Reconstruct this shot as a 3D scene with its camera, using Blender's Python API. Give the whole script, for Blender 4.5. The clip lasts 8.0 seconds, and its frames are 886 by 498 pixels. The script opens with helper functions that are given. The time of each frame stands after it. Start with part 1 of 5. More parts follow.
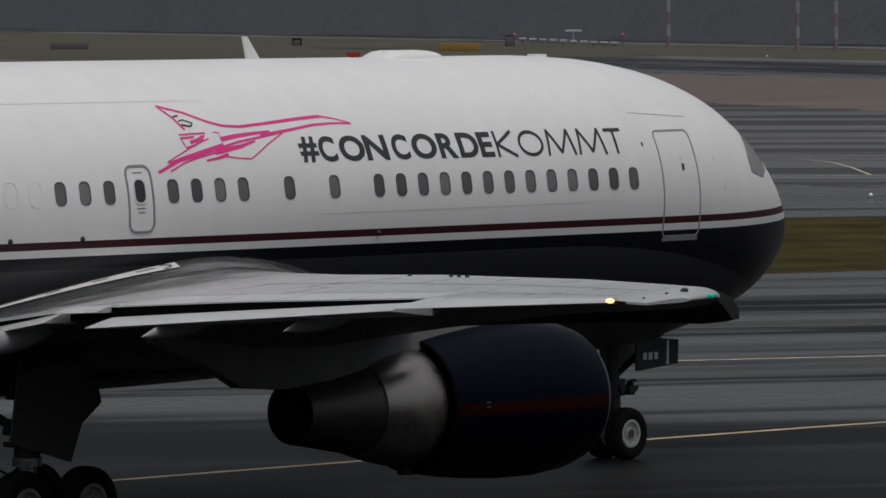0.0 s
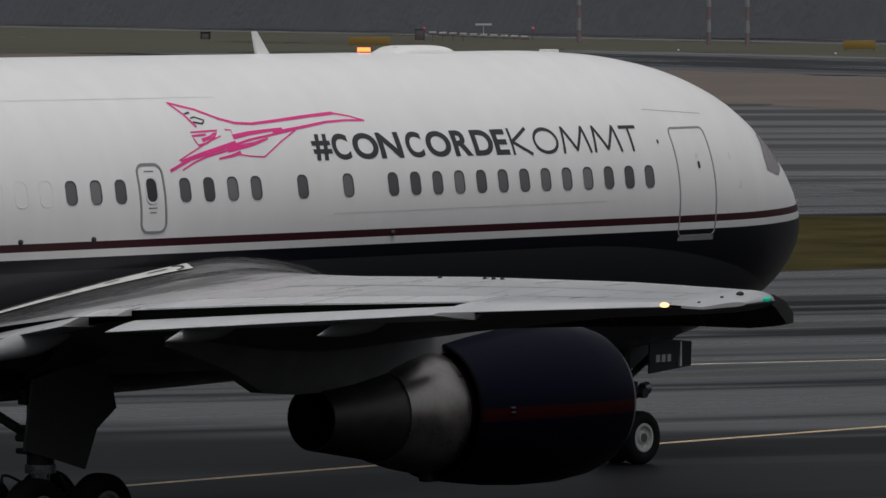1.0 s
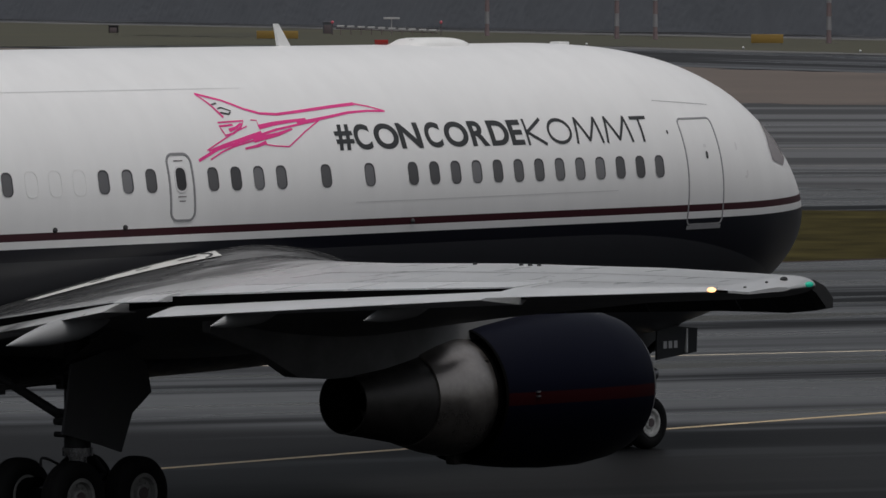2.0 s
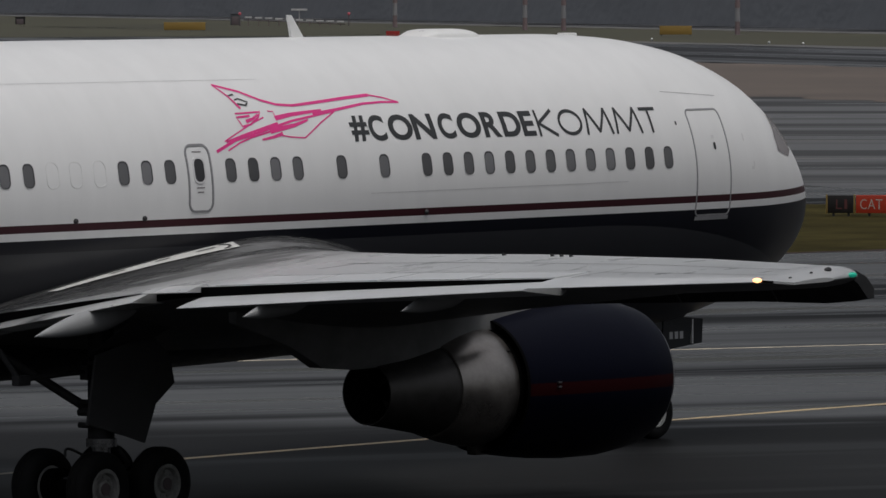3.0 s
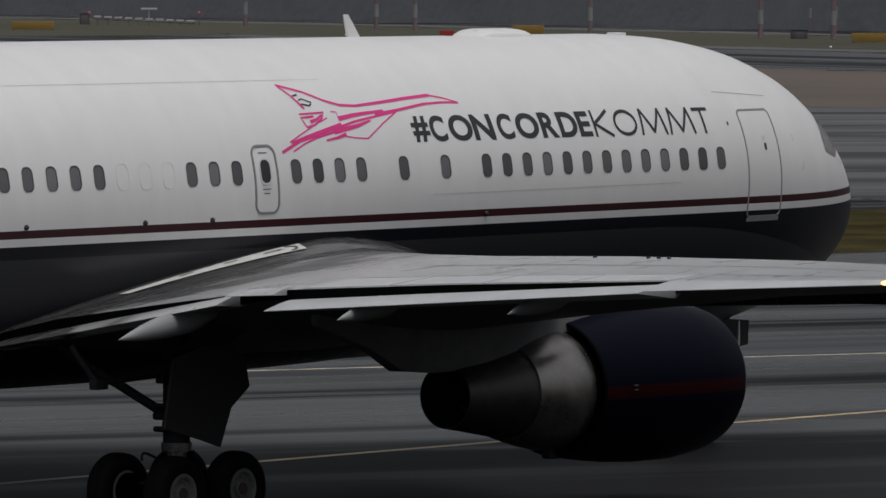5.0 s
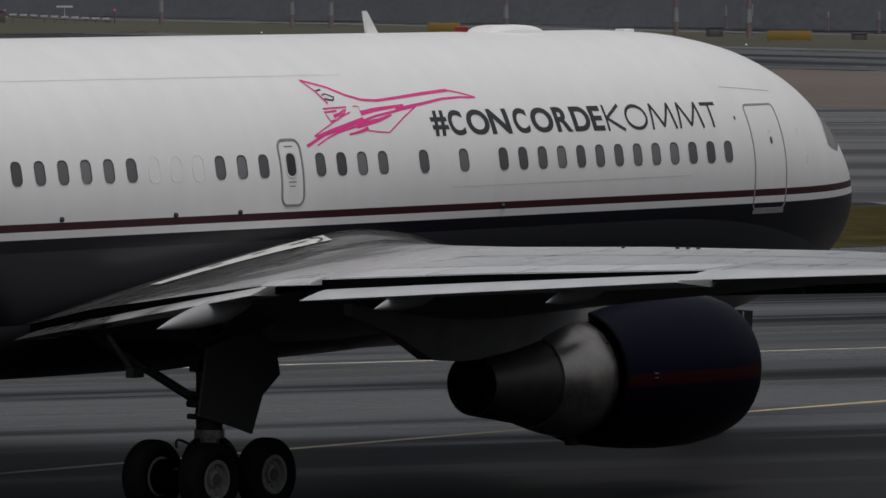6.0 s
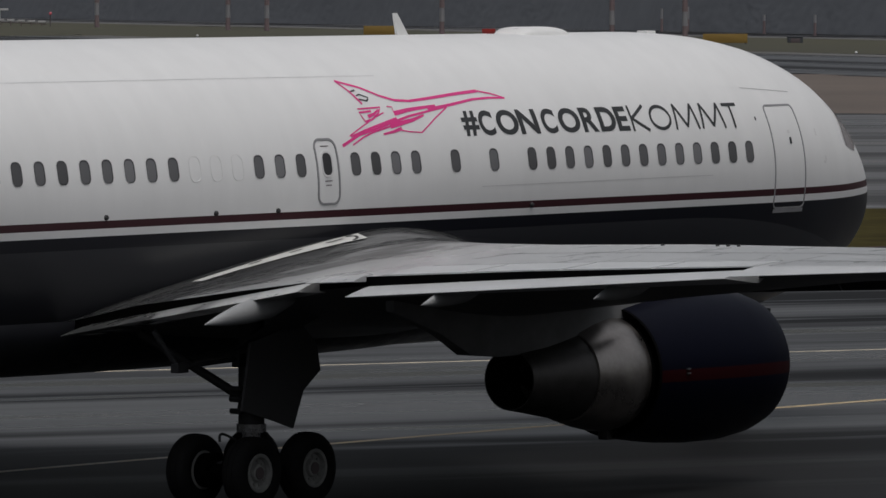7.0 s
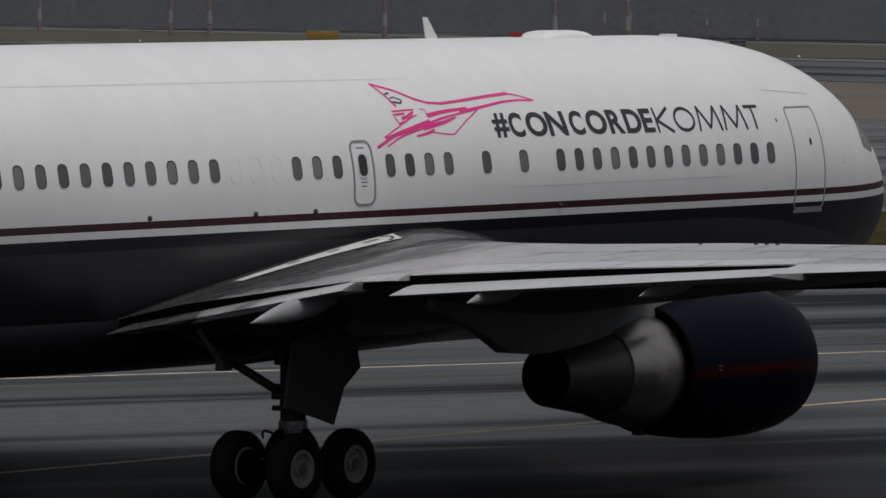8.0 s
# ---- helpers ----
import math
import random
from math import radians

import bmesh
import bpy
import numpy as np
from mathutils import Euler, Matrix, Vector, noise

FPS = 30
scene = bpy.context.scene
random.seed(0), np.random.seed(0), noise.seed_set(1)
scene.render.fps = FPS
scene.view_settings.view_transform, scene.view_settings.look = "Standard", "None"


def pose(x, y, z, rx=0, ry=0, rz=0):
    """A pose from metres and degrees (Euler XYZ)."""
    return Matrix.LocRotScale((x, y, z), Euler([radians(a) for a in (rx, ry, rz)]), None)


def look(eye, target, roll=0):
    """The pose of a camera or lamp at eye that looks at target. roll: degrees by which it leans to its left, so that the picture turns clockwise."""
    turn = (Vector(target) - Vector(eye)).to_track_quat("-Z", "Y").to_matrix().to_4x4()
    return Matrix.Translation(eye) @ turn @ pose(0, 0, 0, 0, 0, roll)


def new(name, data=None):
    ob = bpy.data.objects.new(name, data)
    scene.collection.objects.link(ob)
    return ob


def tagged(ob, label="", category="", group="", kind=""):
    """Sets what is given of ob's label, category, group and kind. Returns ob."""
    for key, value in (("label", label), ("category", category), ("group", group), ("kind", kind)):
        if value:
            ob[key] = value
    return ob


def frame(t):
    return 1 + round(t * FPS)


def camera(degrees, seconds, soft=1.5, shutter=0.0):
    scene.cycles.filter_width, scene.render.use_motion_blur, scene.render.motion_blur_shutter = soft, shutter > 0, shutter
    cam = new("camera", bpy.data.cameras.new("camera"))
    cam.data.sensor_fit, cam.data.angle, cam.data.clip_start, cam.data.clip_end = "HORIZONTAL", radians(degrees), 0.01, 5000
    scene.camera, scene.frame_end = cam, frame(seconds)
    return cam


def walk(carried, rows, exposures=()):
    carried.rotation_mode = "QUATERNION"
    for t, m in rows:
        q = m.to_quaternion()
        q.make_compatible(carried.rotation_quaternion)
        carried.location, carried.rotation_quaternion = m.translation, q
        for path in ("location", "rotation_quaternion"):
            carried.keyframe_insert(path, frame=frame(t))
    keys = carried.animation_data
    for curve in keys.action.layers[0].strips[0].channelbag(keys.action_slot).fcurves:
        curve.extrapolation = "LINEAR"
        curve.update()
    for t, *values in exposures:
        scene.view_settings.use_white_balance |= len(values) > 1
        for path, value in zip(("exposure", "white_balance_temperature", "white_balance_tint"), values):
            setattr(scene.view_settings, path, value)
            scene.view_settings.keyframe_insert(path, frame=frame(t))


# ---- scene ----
PATH = (  # seconds, eye x, y, z, heading, tilt, roll, way of the airplane
    (0.0, -99.659, -79.935, 8.750, 41.5835, -2.2798, -0.041, -0.000),
    (0.5, -95.657, -76.694, 8.750, 41.3713, -2.3578, 0.150, 1.439),
    (1.0, -95.720, -76.745, 8.750, 40.8386, -2.3353, -0.014, 2.939),
    (1.5, -95.612, -76.658, 8.750, 40.4379, -2.4160, 0.023, 4.373),
    (1.7, -95.853, -76.853, 8.750, 40.3031, -2.4039, 0.023, 4.937),
    (2.8, -95.815, -76.822, 8.750, 39.4214, -2.4348, 0.025, 8.041),
    (3.0, -94.310, -75.603, 8.750, 39.2964, -2.4601, 0.025, 8.605),
    (3.5, -91.984, -73.720, 8.750, 38.9050, -2.4806, 0.027, 9.965),
    (4.0, -91.033, -72.949, 8.750, 38.5619, -2.4706, -0.010, 11.386),
    (4.5, -90.781, -72.745, 8.750, 38.3743, -2.4558, 0.058, 12.749),
    (4.7, -90.317, -72.370, 8.750, 38.2687, -2.4590, 0.055, 13.313),
    (5.8, -89.988, -72.103, 8.750, 37.4321, -2.4885, 0.042, 16.416),
    (6.0, -90.288, -72.346, 8.750, 37.3414, -2.4869, 0.040, 16.980),
    (6.5, -90.063, -72.164, 8.750, 37.0597, -2.4966, 0.047, 18.266),
    (7.0, -90.154, -72.238, 8.750, 36.8029, -2.4618, 0.078, 19.658),
    (7.5, -90.122, -72.212, 8.750, 36.5093, -2.4347, 0.027, 20.899),
    (8.0, -90.119, -72.210, 8.750, 36.3261, -2.4212, -0.027, 22.222),
)

cam = camera(7.4205, 8.0, 1.5)


def aim(x, y, z, heading, tilt, roll):
    h, p = radians(heading), radians(tilt)
    d = Vector((math.cos(p) * math.cos(h), math.cos(p) * math.sin(h), math.sin(p)))
    return look((x, y, z), Vector((x, y, z)) + d * 50, roll)


walk(cam, [(r[0], aim(*r[1:7])) for r in PATH])

# ---------------------------------------------------------------- light
world = bpy.data.worlds.new("overcast")
scene.world = world
world.use_nodes = True
wn, wl = world.node_tree.nodes, world.node_tree.links
sky = wn.new("ShaderNodeTexSky")
sky.sky_type = "NISHITA"
sky.sun_disc = False
sky.sun_elevation = radians(72)
sky.sun_rotation = radians(200)
sky.dust_density = 4.0
grey = wn.new("ShaderNodeHueSaturation")
grey.inputs["Saturation"].default_value = 0.32
wl.new(sky.outputs[0], grey.inputs["Color"])
# an overcast vault: about three times brighter overhead than at the horizon
wt = wn.new("ShaderNodeTexCoord")
ws = wn.new("ShaderNodeSeparateXYZ")
wl.new(wt.outputs["Generated"], ws.inputs[0])
wm = wn.new("ShaderNodeMapRange")
wm.inputs[1].default_value, wm.inputs[2].default_value = 0.0, 0.9
wm.inputs[3].default_value, wm.inputs[4].default_value = 0.34, 1.16
wl.new(ws.outputs[2], wm.inputs[0])
wx = wn.new("ShaderNodeMix")
wx.data_type, wx.blend_type = "RGBA", "MULTIPLY"
wx.inputs[0].default_value = 1
wl.new(grey.outputs[0], wx.inputs[6])
wl.new(wm.outputs[0], wx.inputs[7])
wl.new(wx.outputs[2], wn["Background"].inputs[0])
wn["Background"].inputs[1].default_value = 0.086
sun = new("sun", bpy.data.lights.new("sun", "SUN"))
sun.data.energy = 0.8
sun.data.angle = radians(30)
sun.data.color = (1.0, 0.98, 0.95)
sun.matrix_world = look((0, 0, 50), (5.5, 9.5, 15))
scene.view_settings.exposure = 0.0


# ---------------------------------------------------------------- materials
def material(name, colour, rough=0.5, metal=0.0, spread=0.0, scale=4.0, bump=0.0, bump_scale=40.0, coat=0.0, emit=0.0, spec=0.5):
    m = bpy.data.materials.new(name)
    m.use_nodes = True
    n, l = m.node_tree.nodes, m.node_tree.links
    b = n["Principled BSDF"]
    b.inputs["Base Color"].default_value = (*colour, 1)
    b.inputs["Roughness"].default_value = rough
    b.inputs["Metallic"].default_value = metal
    b.inputs["Coat Weight"].default_value = coat
    b.inputs["Specular IOR Level"].default_value = spec
    b.inputs["Coat Roughness"].default_value = 0.16
    if emit:
        b.inputs["Emission Color"].default_value = (*colour, 1)
        b.inputs["Emission Strength"].default_value = emit
    tc = n.new("ShaderNodeTexCoord")
    if spread:
        big = n.new("ShaderNodeTexNoise")
        big.inputs["Scale"].default_value = scale
        big.inputs["Detail"].default_value = 6
        big.inputs["Roughness"].default_value = 0.65
        l.new(tc.outputs["Object"], big.inputs["Vector"])
        ramp = n.new("ShaderNodeMapRange")
        ramp.inputs[1].default_value, ramp.inputs[2].default_value = 0.3, 0.7
        ramp.inputs[3].default_value, ramp.inputs[4].default_value = 1 - spread, 1 + spread
        l.new(big.outputs[0], ramp.inputs[0])
        mul = n.new("ShaderNodeMix")
        mul.data_type, mul.blend_type = "RGBA", "MULTIPLY"
        mul.inputs[0].default_value = 1
        mul.inputs[6].default_value = (*colour, 1)
        l.new(ramp.outputs[0], mul.inputs[7])
        l.new(mul.outputs[2], b.inputs["Base Color"])
        rr = n.new("ShaderNodeMapRange")
        rr.inputs[1].default_value, rr.inputs[2].default_value = 0.3, 0.7
        rr.inputs[3].default_value, rr.inputs[4].default_value = max(rough - 0.1, 0.03), min(rough + 0.12, 1)
        l.new(big.outputs[0], rr.inputs[0])
        l.new(rr.outputs[0], b.inputs["Roughness"])
    if bump:
        fine = n.new("ShaderNodeTexNoise")
        fine.inputs["Scale"].default_value = bump_scale
        fine.inputs["Detail"].default_value = 4
        l.new(tc.outputs["Object"], fine.inputs["Vector"])
        bp = n.new("ShaderNodeBump")
        bp.inputs["Strength"].default_value = bump
        bp.inputs["Distance"].default_value = 0.02
        l.new(fine.outputs[0], bp.inputs["Height"])
        l.new(bp.outputs[0], b.inputs["Normal"])
    return m


WHITE, NAVY, BELLY, MAROON = (0.80, 0.80, 0.80), (0.0018, 0.0023, 0.0075), (0.033, 0.034, 0.040), (0.045, 0.008, 0.013)


def livery():
    """White crown, maroon line, white line, navy band and grey belly that sweeps down behind the nose."""
    m = material("fuselage_paint", WHITE, 0.36, spec=0.42)
    n, l = m.node_tree.nodes, m.node_tree.links
    b = n["Principled BSDF"]
    tc = n.new("ShaderNodeTexCoord")
    sep = n.new("ShaderNodeSeparateXYZ")
    l.new(tc.outputs["Object"], sep.inputs[0])

    def math_node(op, a, c):
        k = n.new("ShaderNodeMath")
        k.operation = op
        for i, v in ((0, a), (1, c)):
            if isinstance(v, float):
                k.inputs[i].default_value = v
            else:
                l.new(v, k.inputs[i])
        return k.outputs[0]

    ramp = n.new("ShaderNodeValToRGB")
    ramp.color_ramp.interpolation = "CONSTANT"
    for i, (z, c) in enumerate(((0.0, NAVY), (4.235, WHITE), (4.365, MAROON), (4.485, WHITE))):
        e = ramp.color_ramp.elements[i] if i < 2 else ramp.color_ramp.elements.new(z / 8)
        e.position, e.color = z / 8, (*c, 1)
    # the lines lift a little round the nose
    lift = math_node("MULTIPLY", math_node("POWER", math_node("MAXIMUM", math_node("ADD", sep.outputs[0], 5.0), 0.0), 2.0), 0.0055)
    l.new(math_node("DIVIDE", math_node("SUBTRACT", sep.outputs[2], lift), 8.0), ramp.inputs[0])
    # grey belly edge: level aft, falling towards the nose
    fore = math_node("MAXIMUM", math_node("ADD", sep.outputs[0], 9.5), 0.0)
    drop = math_node("MULTIPLY", math_node("POWER", fore, 2.2), 0.0135)
    edge = math_node("SUBTRACT", 4.045, drop)
    low = math_node("LESS_THAN", sep.outputs[2], edge)
    mix = n.new("ShaderNodeMix")
    mix.data_type = "RGBA"
    l.new(low, mix.inputs[0])
    l.new(ramp.outputs[0], mix.inputs[6])
    mix.inputs[7].default_value = (*BELLY, 1)
    # rain streaks and grime
    mp = n.new("ShaderNodeMapping")
    mp.inputs["Scale"].default_value = (1.6, 1.0, 0.35)
    l.new(tc.outputs["Object"], mp.inputs[0])
    no = n.new("ShaderNodeTexNoise")
    no.inputs["Scale"].default_value = 1.3
    no.inputs["Detail"].default_value = 7
    l.new(mp.outputs[0], no.inputs["Vector"])
    mr = n.new("ShaderNodeMapRange")
    mr.inputs[1].default_value, mr.inputs[2].default_value = 0.3, 0.7
    mr.inputs[3].default_value, mr.inputs[4].default_value = 0.965, 1.015
    l.new(no.outputs[0], mr.inputs[0])
    mu = n.new("ShaderNodeMix")
    mu.data_type, mu.blend_type = "RGBA", "MULTIPLY"
    mu.inputs[0].default_value = 1
    l.new(mix.outputs[2], mu.inputs[6])
    l.new(mr.outputs[0], mu.inputs[7])
    l.new(mu.outputs[2], b.inputs["Base Color"])
    return m


def cowl_paint():
    m = material("cowl_paint", NAVY, 0.36)
    m.node_tree.nodes["Principled BSDF"].inputs["Specular IOR Level"].default_value = 0.06
    n, l = m.node_tree.nodes, m.node_tree.links
    tc = n.new("ShaderNodeTexCoord")
    sep = n.new("ShaderNodeSeparateXYZ")
    l.new(tc.outputs["Object"], sep.inputs[0])
    ramp = n.new("ShaderNodeValToRGB")
    ramp.color_ramp.interpolation = "CONSTANT"
    red = (0.018, 0.002, 0.003)
    for i, (z, c) in enumerate(((0.0, NAVY), (1.30, red), (1.50, NAVY))):
        e = ramp.color_ramp.elements[i] if i < 2 else ramp.color_ramp.elements.new(z / 3)
        e.position, e.color = z / 3, (*c, 1)
    ad = n.new("ShaderNodeMath")
    ad.operation = "MULTIPLY_ADD"
    ad.inputs[1].default_value, ad.inputs[2].default_value = 1 / 3, 0.5 - 0.02
    l.new(sep.outputs[2], ad.inputs[0])
    l.new(ad.outputs[0], ramp.inputs[0])
    l.new(ramp.outputs[0], n["Principled BSDF"].inputs["Base Color"])
    return m


def wet_asphalt(name, dry, damp, turn=-29.0, width=7.0, rough=(0.62, 0.34, 0.10), gloss=(0.18, 0.5, 0.7), grain=0.1, films_at=(0.555, 0.66), near_shade=None):
    """Asphalt with long damp bands, thin films of standing water and fine grit."""
    m = bpy.data.materials.new(name)
    m.use_nodes = True
    n, l = m.node_tree.nodes, m.node_tree.links
    b = n["Principled BSDF"]
    tc = n.new("ShaderNodeTexCoord")

    def streaks(scale, stretch, detail, lo, hi):
        mp = n.new("ShaderNodeMapping")
        mp.vector_type = "TEXTURE"
        mp.inputs["Rotation"].default_value = (0, 0, radians(turn))
        mp.inputs["Scale"].default_value = (stretch, 1, 1)
        l.new(tc.outputs["Object"], mp.inputs[0])
        t = n.new("ShaderNodeTexNoise")
        t.inputs["Scale"].default_value = scale
        t.inputs["Detail"].default_value = detail
        l.new(mp.outputs[0], t.inputs["Vector"])
        r = n.new("ShaderNodeMapRange")
        r.interpolation_type = "SMOOTHSTEP"
        r.inputs[1].default_value, r.inputs[2].default_value = lo, hi
        l.new(t.outputs[0], r.inputs[0])
        return r.outputs[0]

    bands = streaks(1 / width, 14.0, 4, 0.43, 0.58)
    films = streaks(3.0 / width, 10.0, 5, *films_at)
    grit = streaks(2.5, 1.0, 6, 0.3, 0.7)

    def mixed(fac, x, y):
        k = n.new("ShaderNodeMix")
        k.data_type = "FLOAT"
        l.new(fac, k.inputs[0])
        for i, v in ((2, x), (3, y)):
            if isinstance(v, float):
                k.inputs[i].default_value = v
            else:
                l.new(v, k.inputs[i])
        return k.outputs[0]

    if near_shade:
        # airplane's shade and reflection painted in: blacker near asphalt, fewer bands and water films
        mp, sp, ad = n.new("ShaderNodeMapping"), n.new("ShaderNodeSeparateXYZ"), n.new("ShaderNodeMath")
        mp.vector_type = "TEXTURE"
        mp.inputs["Rotation"].default_value = (0, 0, radians(near_shade[0]))
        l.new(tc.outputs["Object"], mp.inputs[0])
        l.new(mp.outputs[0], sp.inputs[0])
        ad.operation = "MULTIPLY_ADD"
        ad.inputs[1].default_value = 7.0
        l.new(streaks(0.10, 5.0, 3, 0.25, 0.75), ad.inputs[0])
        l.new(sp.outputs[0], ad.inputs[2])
        shade_fade = n.new("ShaderNodeMapRange")
        shade_fade.interpolation_type = "SMOOTHSTEP"
        shade_fade.inputs[1].default_value, shade_fade.inputs[2].default_value = near_shade[1], near_shade[1] + near_shade[2]
        shade_fade.inputs[3].default_value, shade_fade.inputs[4].default_value = 0.06, 1.0
        l.new(ad.outputs[0], shade_fade.inputs[0])

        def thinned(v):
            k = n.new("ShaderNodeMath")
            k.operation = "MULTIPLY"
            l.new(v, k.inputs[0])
            l.new(shade_fade.outputs[0], k.inputs[1])
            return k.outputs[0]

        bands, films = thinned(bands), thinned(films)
    c = n.new("ShaderNodeMix")
    c.data_type = "RGBA"
    c.inputs[6].default_value, c.inputs[7].default_value = (*damp, 1), (*dry, 1)
    l.new(mixed(grit, mixed(bands, 0.0, 0.8), bands), c.inputs[0])
    l.new(c.outputs[2], b.inputs["Base Color"])
    l.new(mixed(films, mixed(bands, rough[0], rough[1]), rough[2]), b.inputs["Roughness"])
    l.new(mixed(films, mixed(bands, gloss[0], gloss[1]), gloss[2]), b.inputs["Specular IOR Level"])
    bp = n.new("ShaderNodeBump")
    bp.inputs["Strength"].default_value = grain
    bp.inputs["Distance"].default_value = 0.02
    l.new(grit, bp.inputs["Height"])
    l.new(bp.outputs[0], b.inputs["Normal"])
    return m


def root_reflection(m):
    """Paints the body's dark, glossy reflection in drawn-out patches across the wing root."""
    n, l = m.node_tree.nodes, m.node_tree.links
    b = n["Principled BSDF"]
    tc, sep = n.new("ShaderNodeTexCoord"), n.new("ShaderNodeSeparateXYZ")
    mp, no = n.new("ShaderNodeMapping"), n.new("ShaderNodeTexNoise")
    mp.inputs["Scale"].default_value = (0.35, 1.1, 1.0)
    no.inputs["Scale"].default_value, no.inputs["Detail"].default_value = 0.9, 4
    l.new(tc.outputs["Object"], sep.inputs[0])
    l.new(tc.outputs["Object"], mp.inputs[0])
    l.new(mp.outputs[0], no.inputs["Vector"])
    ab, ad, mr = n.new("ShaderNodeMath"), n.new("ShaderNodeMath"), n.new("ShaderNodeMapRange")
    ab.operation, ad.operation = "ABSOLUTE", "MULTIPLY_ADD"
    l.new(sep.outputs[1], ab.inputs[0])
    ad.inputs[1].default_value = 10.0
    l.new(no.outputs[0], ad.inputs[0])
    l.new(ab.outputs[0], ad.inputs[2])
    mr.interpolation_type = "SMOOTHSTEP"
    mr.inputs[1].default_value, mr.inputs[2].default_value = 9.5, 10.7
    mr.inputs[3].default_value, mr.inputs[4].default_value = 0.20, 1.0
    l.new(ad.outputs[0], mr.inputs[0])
    # base colour multiplied darker towards the root, as the painted reflection
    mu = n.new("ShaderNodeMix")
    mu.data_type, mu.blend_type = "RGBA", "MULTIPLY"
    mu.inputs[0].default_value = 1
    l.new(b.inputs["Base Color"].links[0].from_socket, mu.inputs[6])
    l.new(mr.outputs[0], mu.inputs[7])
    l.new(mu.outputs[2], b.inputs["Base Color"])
    # rain water drawn out in uneven films, thickest at the root
    wet, bp = n.new("ShaderNodeMapRange"), n.new("ShaderNodeBump")
    wet.inputs[1].default_value, wet.inputs[2].default_value = 4.0, 9.0
    wet.inputs[3].default_value, wet.inputs[4].default_value = 0.75, 0.03
    l.new(ab.outputs[0], wet.inputs[0])
    l.new(wet.outputs[0], bp.inputs["Strength"])
    bp.inputs["Distance"].default_value = 0.10
    l.new(no.outputs[0], bp.inputs["Height"])
    l.new(bp.outputs[0], b.inputs["Coat Normal"])
    film = n.new("ShaderNodeMapRange")
    film.inputs[1].default_value, film.inputs[2].default_value = 3.5, 9.5
    film.inputs[3].default_value, film.inputs[4].default_value = 0.04, 0.36
    l.new(ab.outputs[0], film.inputs[0])
    l.new(film.outputs[0], b.inputs["Coat Roughness"])


M_BODY = livery()
M_COWL = cowl_paint()
M_WHITE = material("white_paint", (0.8, 0.8, 0.79), 0.35, spread=0.05, scale=2)
M_OUTLINE = material("door_seal_grey", (0.28, 0.28, 0.29), 0.6, spread=0.1)
M_SEAM = material("skin_seam", (0.58, 0.58, 0.59), 0.6)
M_EXIT = material("exit_outline_grey", (0.24, 0.24, 0.25), 0.6)
M_DARK = material("window_glass", (0.06, 0.064, 0.072), 0.15)
_n, _l = M_DARK.node_tree.nodes, M_DARK.node_tree.links
_o, _r = _n.new("ShaderNodeObjectInfo"), _n.new("ShaderNodeValToRGB")
_r.color_ramp.elements[0].color, _r.color_ramp.elements[1].color = (0.075, 0.074, 0.077, 1), (0.20, 0.20, 0.21, 1)
_l.new(_o.outputs["Random"], _r.inputs[0])
_l.new(_r.outputs[0], _n["Principled BSDF"].inputs["Base Color"])
M_RIM = material("window_rim", (0.70, 0.695, 0.70), 0.45)
# painted reveal shade of the cabin windows, also the dark hatch pane
M_WINDOWSHADE = material("window_gasket", (0.035, 0.035, 0.038), 0.6)
M_PLUG = material("window_plug", (0.765, 0.765, 0.76), 0.45)
# pale grey base stands for the sky mirrored in these panes
M_COCKPIT = material("cockpit_glass", (0.26, 0.235, 0.24), 0.15)
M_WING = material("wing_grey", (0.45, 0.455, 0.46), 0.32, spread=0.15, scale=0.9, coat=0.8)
root_reflection(M_WING)
# grey darkened to include the shade under the flaps
M_CANOE = material("fairing_grey", (0.30, 0.305, 0.31), 0.45, spread=0.1, scale=2)
M_FLAP = material("flap_grey", (0.52, 0.53, 0.54), 0.38, spread=0.06, scale=1.5)
M_UNDER = material("pylon_grey", (0.21, 0.212, 0.215), 0.6, spec=0.25, spread=0.2, scale=1.5)
# darker copy of the wing grey, underside shade put into the colour
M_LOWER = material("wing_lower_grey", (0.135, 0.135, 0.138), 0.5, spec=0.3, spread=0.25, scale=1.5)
# slat grey taken down so the colour itself holds their shade
M_SLAT = material("slat_dark_grey", (0.034, 0.0345, 0.036), 0.6, spec=0.2, spread=0.2, scale=1.5)
# near-black colour that holds the shade of ducts and the flap cove
M_RECESS = material("bay_black", (0.0025, 0.0025, 0.0027), 0.9, spec=0.03)
M_STEEL = material("brushed_nozzle_steel", (0.32, 0.295, 0.275), 0.32, 0.95, spread=0.35, scale=1.6)
M_NOZZLE = material("heat_stained_nozzle", (0.085, 0.08, 0.076), 0.42, 0.8, spread=0.25, scale=3)
M_LIP = material("polished_lip", (0.22, 0.22, 0.23), 0.35, 0.9, spread=0.2, scale=5)
M_GEAR = material("gear_grey", (0.04, 0.04, 0.042), 0.6, spread=0.25, scale=6, spec=0.3)
M_GEARDOOR = material("gear_door_grey", (0.075, 0.075, 0.078), 0.6, spread=0.15, scale=2)
M_TYRE = material("tyre_rubber", (0.009, 0.009, 0.0095), 0.8, spread=0.2, scale=9, spec=0.2)
M_HUB = material("wheel_hub_paint", (0.28, 0.28, 0.27), 0.45, spread=0.25, scale=9)
M_NOSEHUB = material("nose_hub_white", (0.6, 0.6, 0.58), 0.45, spread=0.15, scale=9)
